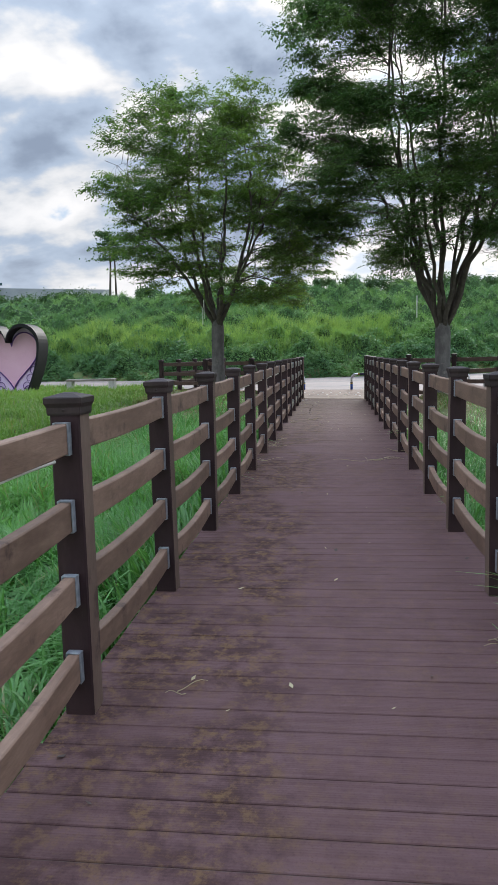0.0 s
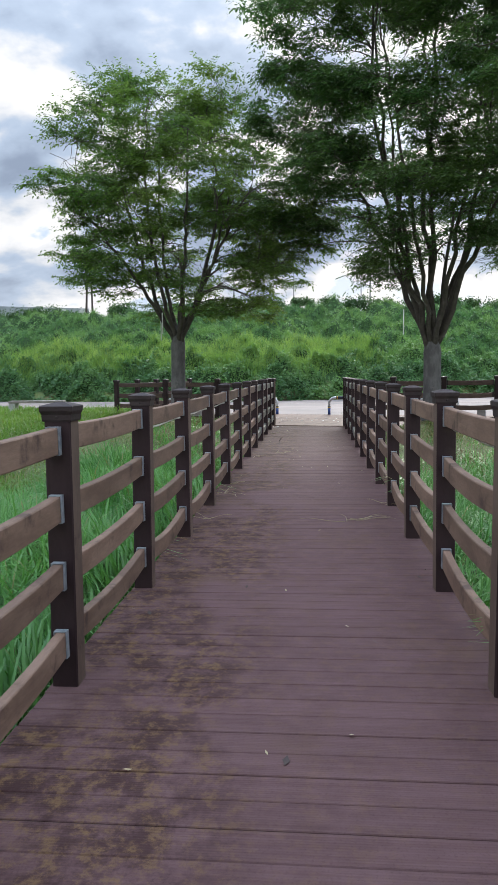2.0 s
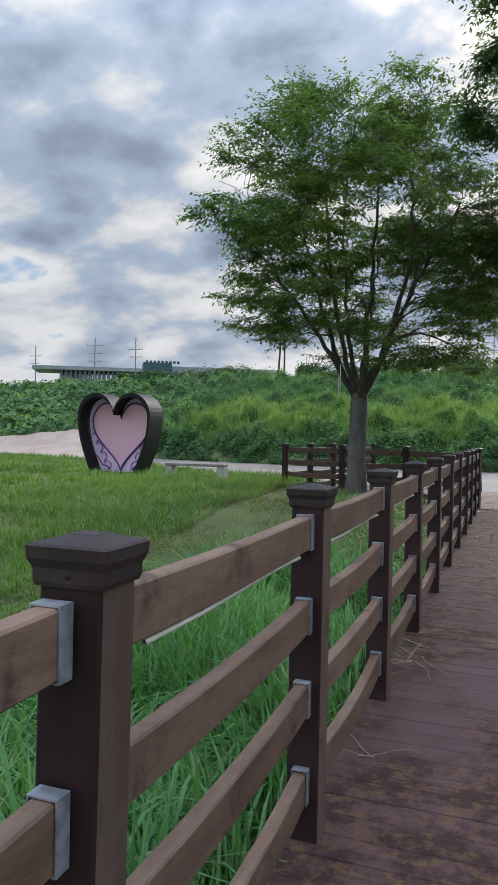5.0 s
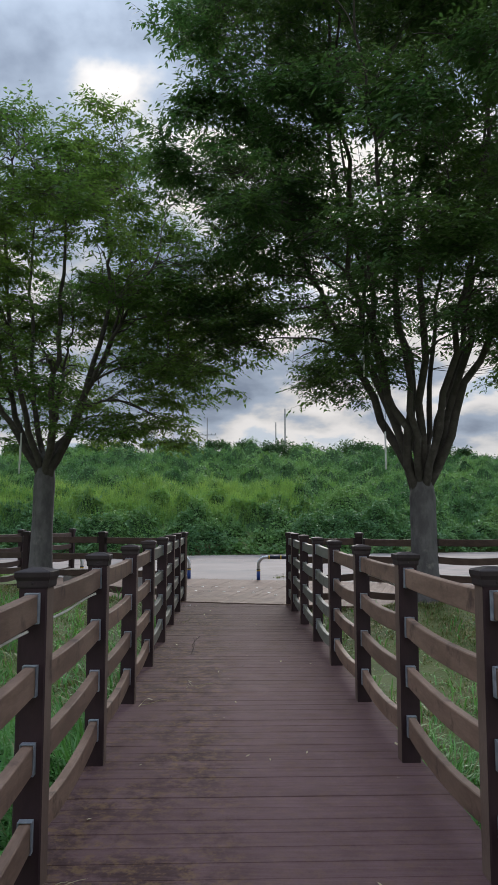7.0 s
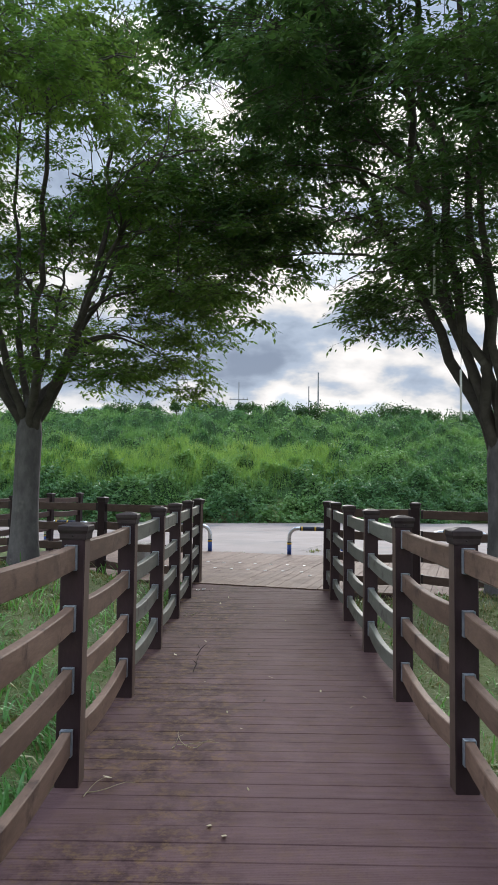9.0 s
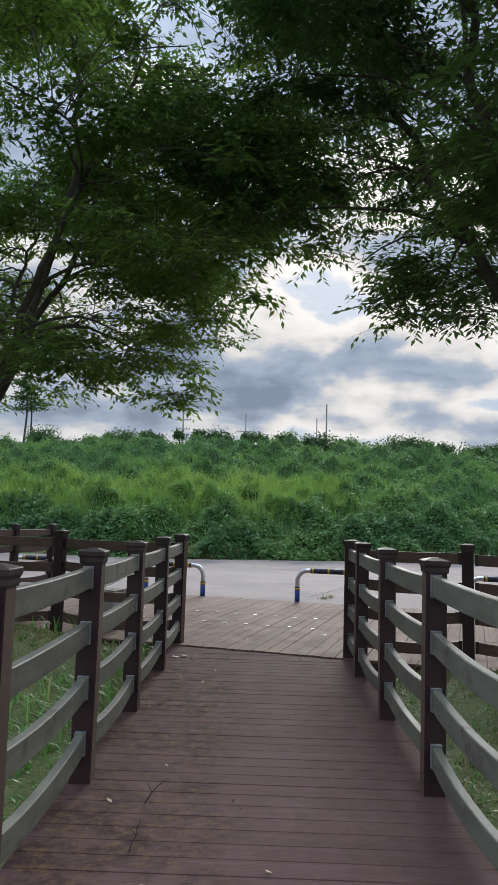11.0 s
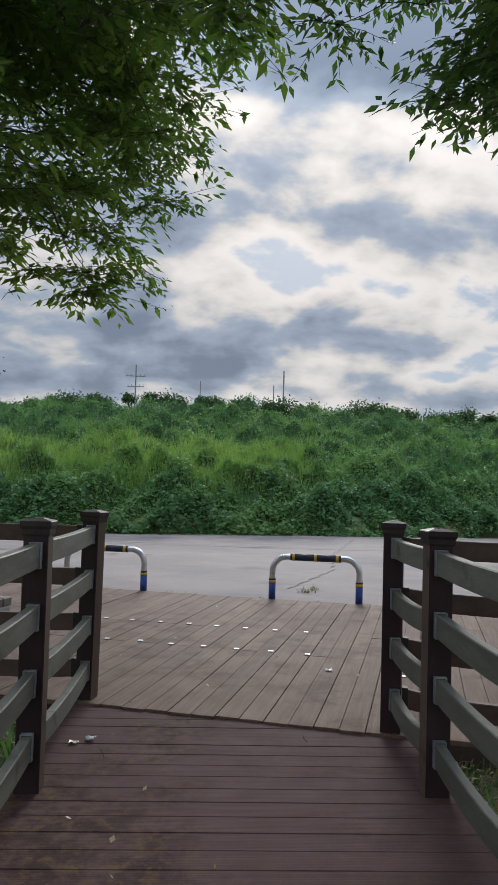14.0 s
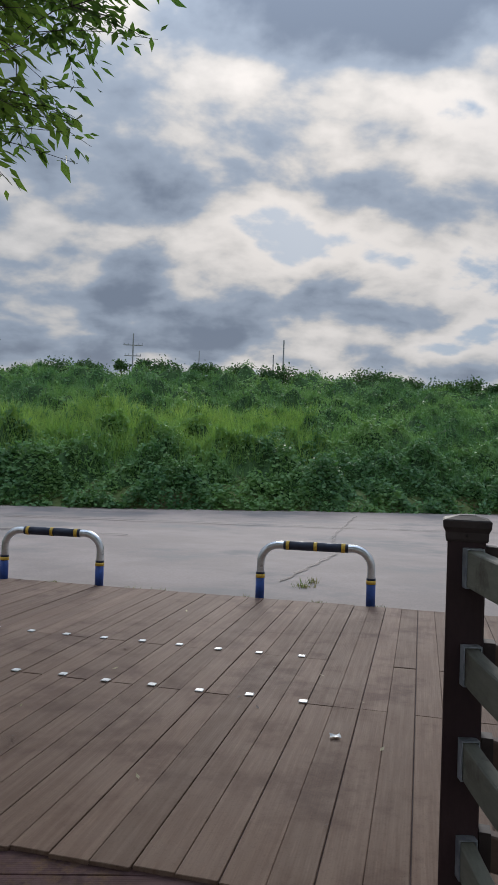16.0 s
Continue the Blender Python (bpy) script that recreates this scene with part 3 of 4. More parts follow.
build_fence("brown fence, darkened as backlit, along plaza edge behind tree", [tuple(corner_r)] + [tuple(corner_r + along * 1.24 * k) for k in range(1, 8)], M_RAIL_BACKLIT, skip_posts=(0,))

# ---- barrier hoops between plaza and road ----
def hoop(width=1.15, high=0.575, r=0.041):
    t = thing("barrier_hoop", "steel hoop barrier with navy and yellow bands", "barrier", group="hoops along the road")
    pts, bend = [], 0.19
    half = width / 2
    pts.append((Vector((-half, 0, -0.15)), r))
    for i in range(9):
        a = math.pi / 2 * i / 8
        pts.append((Vector((-half + bend - bend * math.cos(a), 0, high - bend + bend * math.sin(a))), r))
    for i in range(9):
        a = math.pi / 2 * (1 - i / 8)
        pts.append((Vector((half - bend + bend * math.cos(a), 0, high - bend + bend * math.sin(a))), r))
    pts.append((Vector((half, 0, -0.15)), r))
    part("tube", tube_mesh("tube", [pts], M_STEEL, 12), t)

    def band(x0, x1, z0, z1, mat, rr, name, label=""):
        part(name, tube_mesh(name, [[(Vector((x0, 0, z0)), r * 0.7), (Vector((x0, 0, z0)), rr), (Vector((x1, 0, z1)), rr), (Vector((x1, 0, z1)), r * 0.7)]], mat, 12), t, None, label)

    for sx in (-half, half):
        band(sx, sx, -0.05, 0.225, M_BLUE, r + 0.006, "sleeve", "blue wrapped foot sleeve")
        band(sx, sx, 0.226, 0.262, M_YELLOW, r + 0.008, "band", "yellow band")
        band(sx, sx, 0.263, 0.285, M_NAVY, r + 0.007, "band")
    x = -0.335
    for w, mat in ((0.025, M_NAVY), (0.035, M_YELLOW), (0.255, M_NAVY), (0.035, M_YELLOW), (0.25, M_NAVY), (0.04, M_YELLOW), (0.03, M_NAVY)):
        band(x, x + w, high, high, mat, r + (0.008 if mat is M_YELLOW else 0.006), "band")
        x += w
    return t


first = hoop()
HOOP_TURN = math.degrees(PLAZA_TURN) + 3
spots = [(-1.69, 27.57), (1.19, 26.80), (4.07, 26.03), (6.95, 25.26), (-4.57, 28.34)]
first.matrix_basis = pose(*spots[0], 0, 0, 0, HOOP_TURN)
for s in spots[1:]:
    copy_thing(first, pose(*s, 0, 0, 0, HOOP_TURN))


# ---- benches ----
def bench(m, label):
    t = thing("bench", label, "bench", m)
    for i in range(3):
        part("slat", box_mesh("slat", M_SEAT, -0.8, 0.8, -0.19 + i * 0.13, -0.07 + i * 0.13, 0.43, 0.50, 0.008), t)
    for sx in (-0.70, 0.70):
        part("leg", box_mesh("leg", M_CONCRETE, sx - 0.1, sx + 0.1, -0.18, 0.18, -0.3, 0.43, 0.012), t, None, "pale concrete leg")
    return t


bench(pose(-8.0, 23.35, float(ground_height(-8.0, 23.35)), 0, 0, 6), "low bench with brown slats on pale concrete legs")
b = plaza(-2.95, 0.75)
bench(pose(b.x, b.y, 0.015, 0, 0, math.degrees(PLAZA_TURN)), "low bench with concrete legs behind plaza fence")
b = plaza(3.6, 0.75)
bench(pose(b.x, b.y, 0.015, 0, 0, math.degrees(PLAZA_TURN)), "low bench with concrete legs behind plaza fence")


# ---- heart-shaped photo frame ----
def heart_outline(w, h, base=0.0, n=40):
    """Upper notch and two lobes; below them a point, or sides running in to a flat base."""
    pts = []
    for i in range(n + 1):
        t = math.pi * i / n
        x = math.sin(t) ** 3
        z = (13 * math.cos(t) - 5 * math.cos(2 * t) - 2 * math.cos(3 * t) - math.cos(4 * t) + 17) / 29
        if base and z < 0.724 and i > n / 3:
            x = max(x, base + (1 - base) * math.sin(math.pi / 2 * min(z / 0.724, 1.0)))
        pts.append((x * w / 2, z * h))
    tail = pts[1:] if base else pts[1:-1]
    return pts + [(-x, z) for x, z in reversed(tail)]


def heart_ring(outer, inner, y0, y1):
    bm = bmesh.new()
    loops = []
    for pts, y in ((outer, y0), (outer, y1), (inner, y1), (inner, y0)):
        loops.append([bm.verts.new((x, y, z)) for x, z in pts])
    n = len(outer)
    for a in range(4):
        b = (a + 1) % 4
        for i in range(n):
            j = (i + 1) % n
            try:
                bm.faces.new((loops[a][i], loops[a][j], loops[b][j], loops[b][i]))
            except ValueError:
                pass
    bmesh.ops.recalc_face_normals(bm, faces=bm.faces[:])
    return bm


def heart_plate(pts, y, thick):
    bm = bmesh.new()
    v = [bm.verts.new((x, y, z)) for x, z in pts]
    f = bm.faces.new(v)
    r = bmesh.ops.extrude_face_region(bm, geom=[f])
    bmesh.ops.translate(bm, verts=[g for g in r["geom"] if isinstance(g, bmesh.types.BMVert)], vec=(0, thick, 0))
    bmesh.ops.recalc_face_normals(bm, faces=bm.faces[:])
    return bm


def heart_frame(m):
    t = thing("heart_photo_frame", "black heart-shaped photo frame with pink panel", "sculpture", m)
    outer = heart_outline(2.62, 2.66, 0.60)
    inner = [(x * 0.93, 0.06 + z * 0.93) for x, z in outer]
    part("frame", mesh_of("frame", heart_ring(outer, inner, -0.5, 0.5), M_BLACK), t, None, "deep black metal heart frame")
    part("panel", mesh_of("panel", heart_plate([(x * 0.985, z) for x, z in inner], 0.12, 0.04), M_LILAC), t, None, "lilac back panel with violet ornament")
    pink = [(x * 0.98, 0.09 + z * 2.26) for x, z in heart_outline(2.16, 1.0, 0.0)]
    part("heart_panel", mesh_of("heart_panel", heart_plate(pink, 0.085, 0.03), M_PINK), t, None, "plain pink heart panel")
    closed = pink + pink[:1]
    edge = [(Vector((x, 0.08, z)), 0.028) for x, z in closed]
    part("ornament", tube_mesh("ornament", [edge], M_VIOLET, 6), t, None, "violet outline")
    curls = []
    for side in (-1, 1):
        for k in range(4):
            x0, z0 = side * (0.98 - 0.16 * k), 1.25 - 0.3 * k
            curl = []
            for i in range(16):
                a = i * 0.42
                q = 0.13 * (1 - i / 22)
                curl.append((Vector((x0 + side * (q * math.cos(a) - 0.02 * i * 0.3), 0.10, z0 + q * math.sin(a) - 0.012 * i)), 0.014))
            curls.append(curl)
        curls.append([(Vector((side * (1.0 - 0.06 * i), 0.10, 0.62 - 0.05 * i + 0.05 * math.sin(i * 0.9))), 0.020) for i in range(11)])
    for curl in curls:
        part("scroll", tube_mesh("scroll", [curl], M_VIOLET, 5), t, None, "violet scrollwork")
    return t


heart_frame(pose(-12.5, 27.2, 0.10, 0, 0, 2))


# ---- trees ----
class Tree:
    """A zelkova: limbs rise from a low fork, branch towards places in the crown, and end in flat sprays of leaves."""

    def __init__(self, seed, fork, radius, top, spread, limbs, low, sprays, clumps, upright, gap, bias, bare):
        self.bare = bare
        self.r = random.Random(seed)
        self.g = np.random.default_rng(seed)
        self.fork, self.radius, self.top, self.spread, self.low, self.upright, self.gap = fork, radius, top, spread, low, upright, gap
        self.phase, self.bias = seed * 0.7, bias
        self.mid = low + (top - low) * 0.48
        self.limbs, self.branches, self.twigs = [], [], []
        self.grow(limbs, sprays, clumps)

    def depth(self, x, y, z):
        """How far a place lies in the crown: 1 at its edge, with lumps and bays."""
        a = np.arctan2(y, x)
        h = np.where(z > self.mid, self.top - self.mid, self.mid - self.low)
        lump = 1 + 0.05 * np.sin(3 * a + self.phase) + 0.06 * np.sin(5 * a + 2 + z * 0.9) + 0.06 * np.sin(z * 2.1 + 4 * a) + self.bias[1] * np.maximum(np.cos(a - self.bias[0]), 0) * np.where(z < self.mid, 1.0, 0.35)
        return ((np.hypot(x, y) / (self.spread * lump)) ** 2.7 + np.abs((z - self.mid) / (h * (0.7 + 0.3 * lump))) ** 2.7) ** (1 / 2.7)

    def places(self, count, lo, hi, bare):
        """Random places in the crown between two depths, thinned out where light comes through."""
        g, out = self.g, []
        while len(out) < count:
            p = g.uniform([-self.spread * 1.2, -self.spread * 1.2, self.low], [self.spread * 1.2, self.spread * 1.2, self.top], (4000, 3))
            d = self.depth(*p.T)
            keep = (d > lo) & (d < hi)
            hollow = np.sin(p[:, 0] * 1.5 + self.phase + np.sin(p[:, 2] * 1.3)) * np.sin(p[:, 1] * 1.4 + 1.1) * np.sin(p[:, 2] * 1.7 + self.phase * 2 + np.sin(p[:, 0]))
            keep &= hollow < self.gap
            keep &= (p[:, 2] > self.mid) | (g.random(len(p)) < 0.85)
            core = np.hypot(p[:, 0], p[:, 1]) < bare * (1 - smooth(self.low + 0.8, self.mid + 2.6, p[:, 2]))
            keep &= ~core
            out += list(p[keep])
        return np.array(out[:count])

    def bow(self, p0, way, p1, r0, r1, steps, wobble):
        """A curved limb from p0, setting out along way, that ends at p1."""
        L = (p1 - p0).length
        c = p0 + way.normalized() * L * 0.5
        path, r = [], self.r
        for i in range(steps + 1):
            t = i / steps
            q = p0 * (1 - t) ** 2 + c * 2 * t * (1 - t) + p1 * t * t
            if 0 < i < steps:
                q = q + Vector((r.uniform(-1, 1), r.uniform(-1, 1), r.uniform(-1, 1))) * wobble * L
            path.append((q, r0 + (r1 - r0) * t ** 0.75))
        return path

    def grow(self, limbs, sprays, clumps):
        r, g = self.r, self.g
        lean = Vector((r.uniform(-0.06, 0.06), r.uniform(-0.06, 0.06), 0))
        self.trunk = []
        for i in range(11):
            t = i / 10
            flare = 1 + 0.5 * (1 - t) ** 6 + 0.16 * t ** 3
            self.trunk.append((lean * t * t * 2 + Vector((0, 0, -0.2 + (self.fork + 0.42) * t)), self.radius * flare * (1 - 0.12 * t) * (0.35 if i == 10 else 0.8 if i == 9 else 1.0)))
        top = lean * 2 + Vector((0, 0, self.fork))
        nodes = []
        for k in range(limbs):
            az = 2 * math.pi * (k + r.uniform(-0.3, 0.3)) / limbs
            out = (0.25, 0.55, 0.80)[k % 3] * r.uniform(0.85, 1.15)
            end_z = self.low + (self.top - self.low) * (0.90, 0.72, 0.50)[k % 3]
            end = Vector((math.cos(az) * out * self.spread, math.sin(az) * out * self.spread, end_z))
            start = top + Vector((math.cos(az), math.sin(az), 0)) * self.radius * 0.34 + Vector((0, 0, r.uniform(-0.35, 0.05)))
            way = Vector((math.cos(az) * self.upright, math.sin(az) * self.upright, 1.0))
            path = self.bow(start, way, end, self.radius * r.uniform(0.30, 0.44), 0.014, 16, 0.010)
            self.limbs.append(path)
            nodes += [(q, rad) for q, rad in path[2:]]
        for level, (count, lo, hi, r1, steps) in enumerate(((70, 0.45, 0.85, 0.010, 9), (200, 0.5, 0.95, 0.006, 6))):
            P = np.array([tuple(q) for q, _ in nodes])
            for t in self.places(count, lo, hi, self.spread * 0.34):
                far = np.linalg.norm(P - t, axis=1) + np.where(P[:, 2] > t[2] + 0.2, 3.0, 0.0)
                i = int(np.argmin(far + g.uniform(0, 0.6, len(P))))
                q, rad = nodes[i]
                end = Vector(t)
                way = (end - q).normalized() * 0.5 + Vector((q.x, q.y, 0)).normalized() * 0.15 + Vector((0, 0, 0.55))
                path = self.bow(q, way, end, min(rad * 0.6, 0.05), r1, steps, 0.022)
                self.branches.append(path)
                nodes += path[2:]
        P = np.array([tuple(q) for q, _ in nodes])
        heads = self.places(clumps, 0.50, 0.97, self.spread * self.bare)
        heads = heads[np.arange(sprays) % clumps] + g.normal(0, 1, (sprays, 3)) * [0.35, 0.35, 0.17]
        for t in heads[self.depth(*heads.T) < 1.04]:
            i = int(np.argmin(np.linalg.norm(P - t, axis=1) + np.where(P[:, 2] > t[2] + 0.3, 1.5, 0.0)))
            q, rad = nodes[i]
            end = Vector(t)
            d = end - q
            self.twigs.append(self.bow(q, d + Vector((0, 0, 0.3)), end, min(rad * 0.7, 0.008), 0.003, 4, 0.03))
            a0 = math.atan2(d.y, d.x) if d.length > 0.05 else r.uniform(0, 6.28)
            for k in range(7):
                a = a0 + (k - 3) * 0.62 + r.uniform(-0.2, 0.2)
                L = r.uniform(0.28, 0.60)
                tip = end + Vector((math.cos(a) * L, math.sin(a) * L, r.uniform(-0.16, 0.12) + (r.uniform(0.0, 0.4) if end.z > self.mid + 1.2 and k % 2 else 0.0)))
                self.twigs.append(self.bow(end, tip - end + Vector((0, 0, 0.12)), tip, 0.0035, 0.0015, 2, 0.03))

    def leaves(self, per, size):
        """Oval leaves set out flat on both sides of every twig."""
        g = self.g
        starts, ways = [], []
        for tw in self.twigs:
            if tw[0][1] > 0.0036:
                continue
            for k in range(1, len(tw)):
                a, b = tw[k - 1][0], tw[k][0]
                starts.append(tuple(a))
                ways.append(tuple(b - a))
        S, W = np.array(starts), np.array(ways)
        n = len(S)
        i = np.repeat(np.arange(n), per)
        N = n * per
        f = np.tile((np.arange(per) + 0.5) / per, n)[:, None]
        sgn = np.tile(np.where(np.arange(per) % 2 == 0, 1.0, -1.0), n)[:, None]
        P = S[i] + W[i] * f + g.normal(0, 0.03, (N, 3))
        way = W[i] / (np.linalg.norm(W[i], axis=1, keepdims=True) + 1e-6)
        side = np.cross(way, [0, 0, 1.0])
        side /= np.linalg.norm(side, axis=1, keepdims=True) + 1e-6
        d = way * 0.65 + side * sgn * 0.85 + g.normal(0, 0.25, (N, 3)) + [0, 0, -0.2]
        d /= np.linalg.norm(d, axis=1, keepdims=True)
        w = np.cross(d, np.array([0, 0, 1.0]) + g.normal(0, 0.4, (N, 3)))
        w /= np.linalg.norm(w, axis=1, keepdims=True) + 1e-6
        up = np.cross(w, d)
        s = size * g.uniform(0.65, 1.25, (N, 1))
        V = np.stack([P, P + d * s * 0.40 + w * s * 0.19 - up * s * 0.02, P + d * s - up * s * 0.16, P + d * s * 0.40 - w * s * 0.19 - up * s * 0.02], 1).reshape(-1, 3)
        q = np.arange(N)[:, None] * 4
        return V, np.concatenate([q + [0, 1, 2], q + [0, 2, 3]], 0)


def build_tree(label, seed, base, fork, radius, top, spread, limbs, low, sprays, clumps, upright, gap, bias, bare, leaf_mat, per, size):
    t = Tree(seed, fork, radius, top, spread, limbs, low, sprays, clumps, upright, gap, bias, bare)
    ob = thing("tree", label, "tree", pose(*base))
    part("trunk", tube_mesh("trunk", [t.trunk], M_BARK, 18), ob, None, "smooth grey-brown trunk")
    for p in t.limbs:
        part("limb", tube_mesh("limb", [p], M_BRANCH_SHADED, 10), ob)
    tagged(part("branch_work", tube_mesh("branch_work", t.branches, M_BRANCH_SHADED, 5), ob), kind="stuff")
    v, f = tubes(t.twigs, 3)
    tagged(part("twig_work", fast_mesh("twig_work", v, f, M_BRANCH_SHADED), ob), kind="stuff")
    v, f = t.leaves(per, size)
    tagged(part("crown", fast_mesh("crown", v, f, leaf_mat), ob, None, "crown of many small green leaves"), kind="stuff")
    return ob


build_tree("broad zelkova tree with light green spreading crown", 5, (-3.45, 21.6, float(ground_height(-3.45, 21.6))), 2.2, 0.19, 8.45, 3.12, 9, 2.6, 1150, 140, 0.55, 0.13, (0.0, 0.27), 0.34, M_LEAF_A, 9, 0.098)
build_tree("taller zelkova tree with dense dark green crown", 17, (2.85, 19.7, float(ground_height(2.85, 19.7))), 1.8, 0.205, 12.4, 3.65, 12, 3.1, 2750, 260, 0.42, 0.22, (3.1, 0.13), 0.24, M_LEAF_B, 9, 0.098)


# ---- grass, weeds and reeds ----
def blades(name, label, seed, x0, x1, y0, y1, count, high, wide, material, keep=None, lean=0.55, steps=(0.0, 0.6)):
    g = np.random.default_rng(seed)
    tuft = max(count // 7, 1)
    cx, cy = g.uniform(x0, x1, tuft), g.uniform(y0, y1, tuft)
    i = g.integers(0, tuft, count)
    x, y = cx[i] + g.normal(0, 0.05, count), cy[i] + g.normal(0, 0.05, count)
    ok = (x > x0) & (x < x1) & (y < road_near(x) - 0.1)
    if keep:
        ok &= keep(x, y, g)
    x, y, i = x[ok], y[ok], i[ok]
    n = len(x)
    z = ground_height(x, y) - 0.02
    lump = 0.75 + 0.35 * bumps(x, y, 1.1, 4.0) + 0.2 * bumps(x, y, 3.1, 5.0)
    h = high * g.uniform(0.55, 1.3, n) * np.clip(lump, 0.35, 1.3)
    h = h * (1 - 0.55 * smooth(12.5, 18, y) * (np.abs(x) < 5))
    a = g.uniform(0, 2 * np.pi, n)
    into = (np.abs(x) < 1.75) & (np.cos(a) * x < 0)
    a = np.where(into, np.pi - a, a)
    b = a + g.uniform(1.0, 2.1, n)
    l = h * lean * g.uniform(0.25, 1.6, n)
    w = wide * g.uniform(0.6, 1.5, n)
    dx, dy, sx, sy = np.cos(a), np.sin(a), np.cos(b) * w / 2, np.sin(b) * w / 2
    droop = np.clip(l / h - 0.35, 0, 0.8)
    m = len(steps)
    V = np.empty((n, 2 * m + 1, 3))
    for k, t in enumerate(steps):
        px, py, pz = x + dx * l * t ** 1.8, y + dy * l * t ** 1.8, z + h * (t - droop * t ** 3 * 0.75)
        q = 1.0 - 0.45 * t
        V[:, 2 * k] = np.stack([px - sx * q, py - sy * q, pz], 1)
        V[:, 2 * k + 1] = np.stack([px + sx * q, py + sy * q, pz], 1)
    V[:, 2 * m] = np.stack([x + dx * l * 1.08, y + dy * l * 1.08, z + h * (1.0 - droop * 0.85)], 1)
    q = np.arange(n)[:, None] * (2 * m + 1)
    tris = [f for k in range(m - 1) for f in ([2 * k, 2 * k + 1, 2 * k + 3], [2 * k, 2 * k + 3, 2 * k + 2])] + [[2 * m - 2, 2 * m - 1, 2 * m]]
    F = np.concatenate([q + f for f in tris], 0)
    return tagged(part(name, fast_mesh(name, V.reshape(-1, 3), F, material)), label, "grass", kind="stuff")


def off_boards(x, y, g):
    bare = np.hypot(x + 3.0, (y - 21.3) * 0.8) < g.uniform(0.3, 2.4, len(x))
    bare2 = np.hypot(x - 2.8, (y - 19.6) * 0.8) < g.uniform(0.3, 2.6, len(x))
    edge = (y - PLAZA_EDGE[1]) * PC - x * PS < -0.05
    on_plaza = ~edge & (x > -5.9)
    thin = (np.abs(x) < 5) & (g.random(len(x)) < 0.92 * smooth(11.5, 16.0, y))
    return ~bare & ~bare2 & ~on_plaza & ~thin


blades("tall_grass", "lush tall green grass beside the boardwalk", 1, -3.6, -1.12, 0.5, 22.5, 112000, 0.58, 0.017, M_GRASS, off_boards, 0.95, (0.0, 0.45, 0.8))
def beside_boards(x, y, g):
    edge = (y - PLAZA_EDGE[1]) * PC - x * PS < -0.05
    return (edge | (x < -5.9)) & (np.abs(x) > 1.12)


blades("short_grass", "short worn grass under the trees", 7, -5.2, -1.1, 11.0, 22.5, 60000, 0.15, 0.012, M_VERGE, beside_boards, 0.9)
blades("short_grass", "short worn grass under the trees", 8, 1.1, 5.2, 11.0, 21.5, 50000, 0.15, 0.012, M_VERGE, beside_boards, 0.9)
blades("meadow_grass", "uneven green meadow grass", 2, -9.5, -3.4, 3.0, 33.0, 95000, 0.30, 0.014, M_LAWN, off_boards, 0.8)
blades("far_meadow_grass", "uneven green meadow grass around the heart frame", 3, -30, -9.3, 12, 44, 62000, 0.24, 0.03, M_LAWN, off_boards, 0.6)
blades("tall_grass", "green grass growing along the boardwalk", 4, 1.10, 3.8, 0.5, 21.3, 42000, 0.42, 0.013, M_GRASS, off_boards, 0.85, (0.0, 0.45, 0.8))
blades("meadow_grass", "green meadow grass with dry patches", 6, 3.6, 16, 5, 24, 40000, 0.22, 0.02, M_LAWN, off_boards, 0.6)


def weeds(name, label, seed, x0, x1, count, size, material, depth, lift):
    """Broad leaves lying thick over the bank."""
    g = np.random.default_rng(seed)
    x = g.uniform(x0, x1, count)
    d = depth[0] + (depth[1] - depth[0]) * g.random(count) ** 1.15
    y = levee_foot(x) + d
    z = ground_height(x, y) - np.where((x < -21) & (d < 5.0 * (x + 38.5) / 17.5), 6.0, 0.0)
    z = z + lift * bushes(x, y) - 0.25 * g.random(count) ** 2 + g.normal(0, 0.05, count) + 0.12
    P = np.stack([x, y, z], 1)
    a = g.uniform(0, 2 * np.pi, count)
    dirs = np.stack([np.cos(a), np.sin(a), g.normal(-0.15, 0.4, count)], 1)
    dirs /= np.linalg.norm(dirs, axis=1, keepdims=True)
    w = np.cross(dirs, np.array([0, -0.5, 0.85]) + g.normal(0, 0.45, (count, 3)))
    w /= np.linalg.norm(w, axis=1, keepdims=True) + 1e-6
    up = np.cross(w, dirs)
    s = size * g.uniform(0.5, 1.5, (count, 1))
    V = np.stack([P, P + dirs * s * 0.45 + w * s * 0.36 + up * s * 0.05, P + dirs * s - up * s * 0.1, P + dirs * s * 0.45 - w * s * 0.36 + up * s * 0.05], 1).reshape(-1, 3)
    q = np.arange(count)[:, None] * 4
    F = np.concatenate([q + [0, 1, 2], q + [0, 2, 3]], 0)
    return tagged(part(name, fast_mesh(name, V, F, material)), label, "weeds", kind="stuff")


# dark green sheet just below the weed leaves, following their mounds
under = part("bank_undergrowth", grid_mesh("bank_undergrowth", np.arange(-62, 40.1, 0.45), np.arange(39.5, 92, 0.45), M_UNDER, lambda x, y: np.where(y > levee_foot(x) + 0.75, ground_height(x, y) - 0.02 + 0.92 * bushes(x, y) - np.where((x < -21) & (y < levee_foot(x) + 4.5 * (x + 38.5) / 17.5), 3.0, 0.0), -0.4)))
tagged(under, "dark green sheet below the weeds on the bank", "weeds", kind="stuff")
weeds("bank_weeds", "dense green climbing weeds covering the bank", 21, -34, 26, 320000, 0.135, M_WEED, (0.15, 33), 0.95)
weeds("bank_weeds", "thick leafy weeds at the foot of bank", 22, -24, 22, 125000, 0.112, M_WEED, (0.0, 6.0), 1.0)
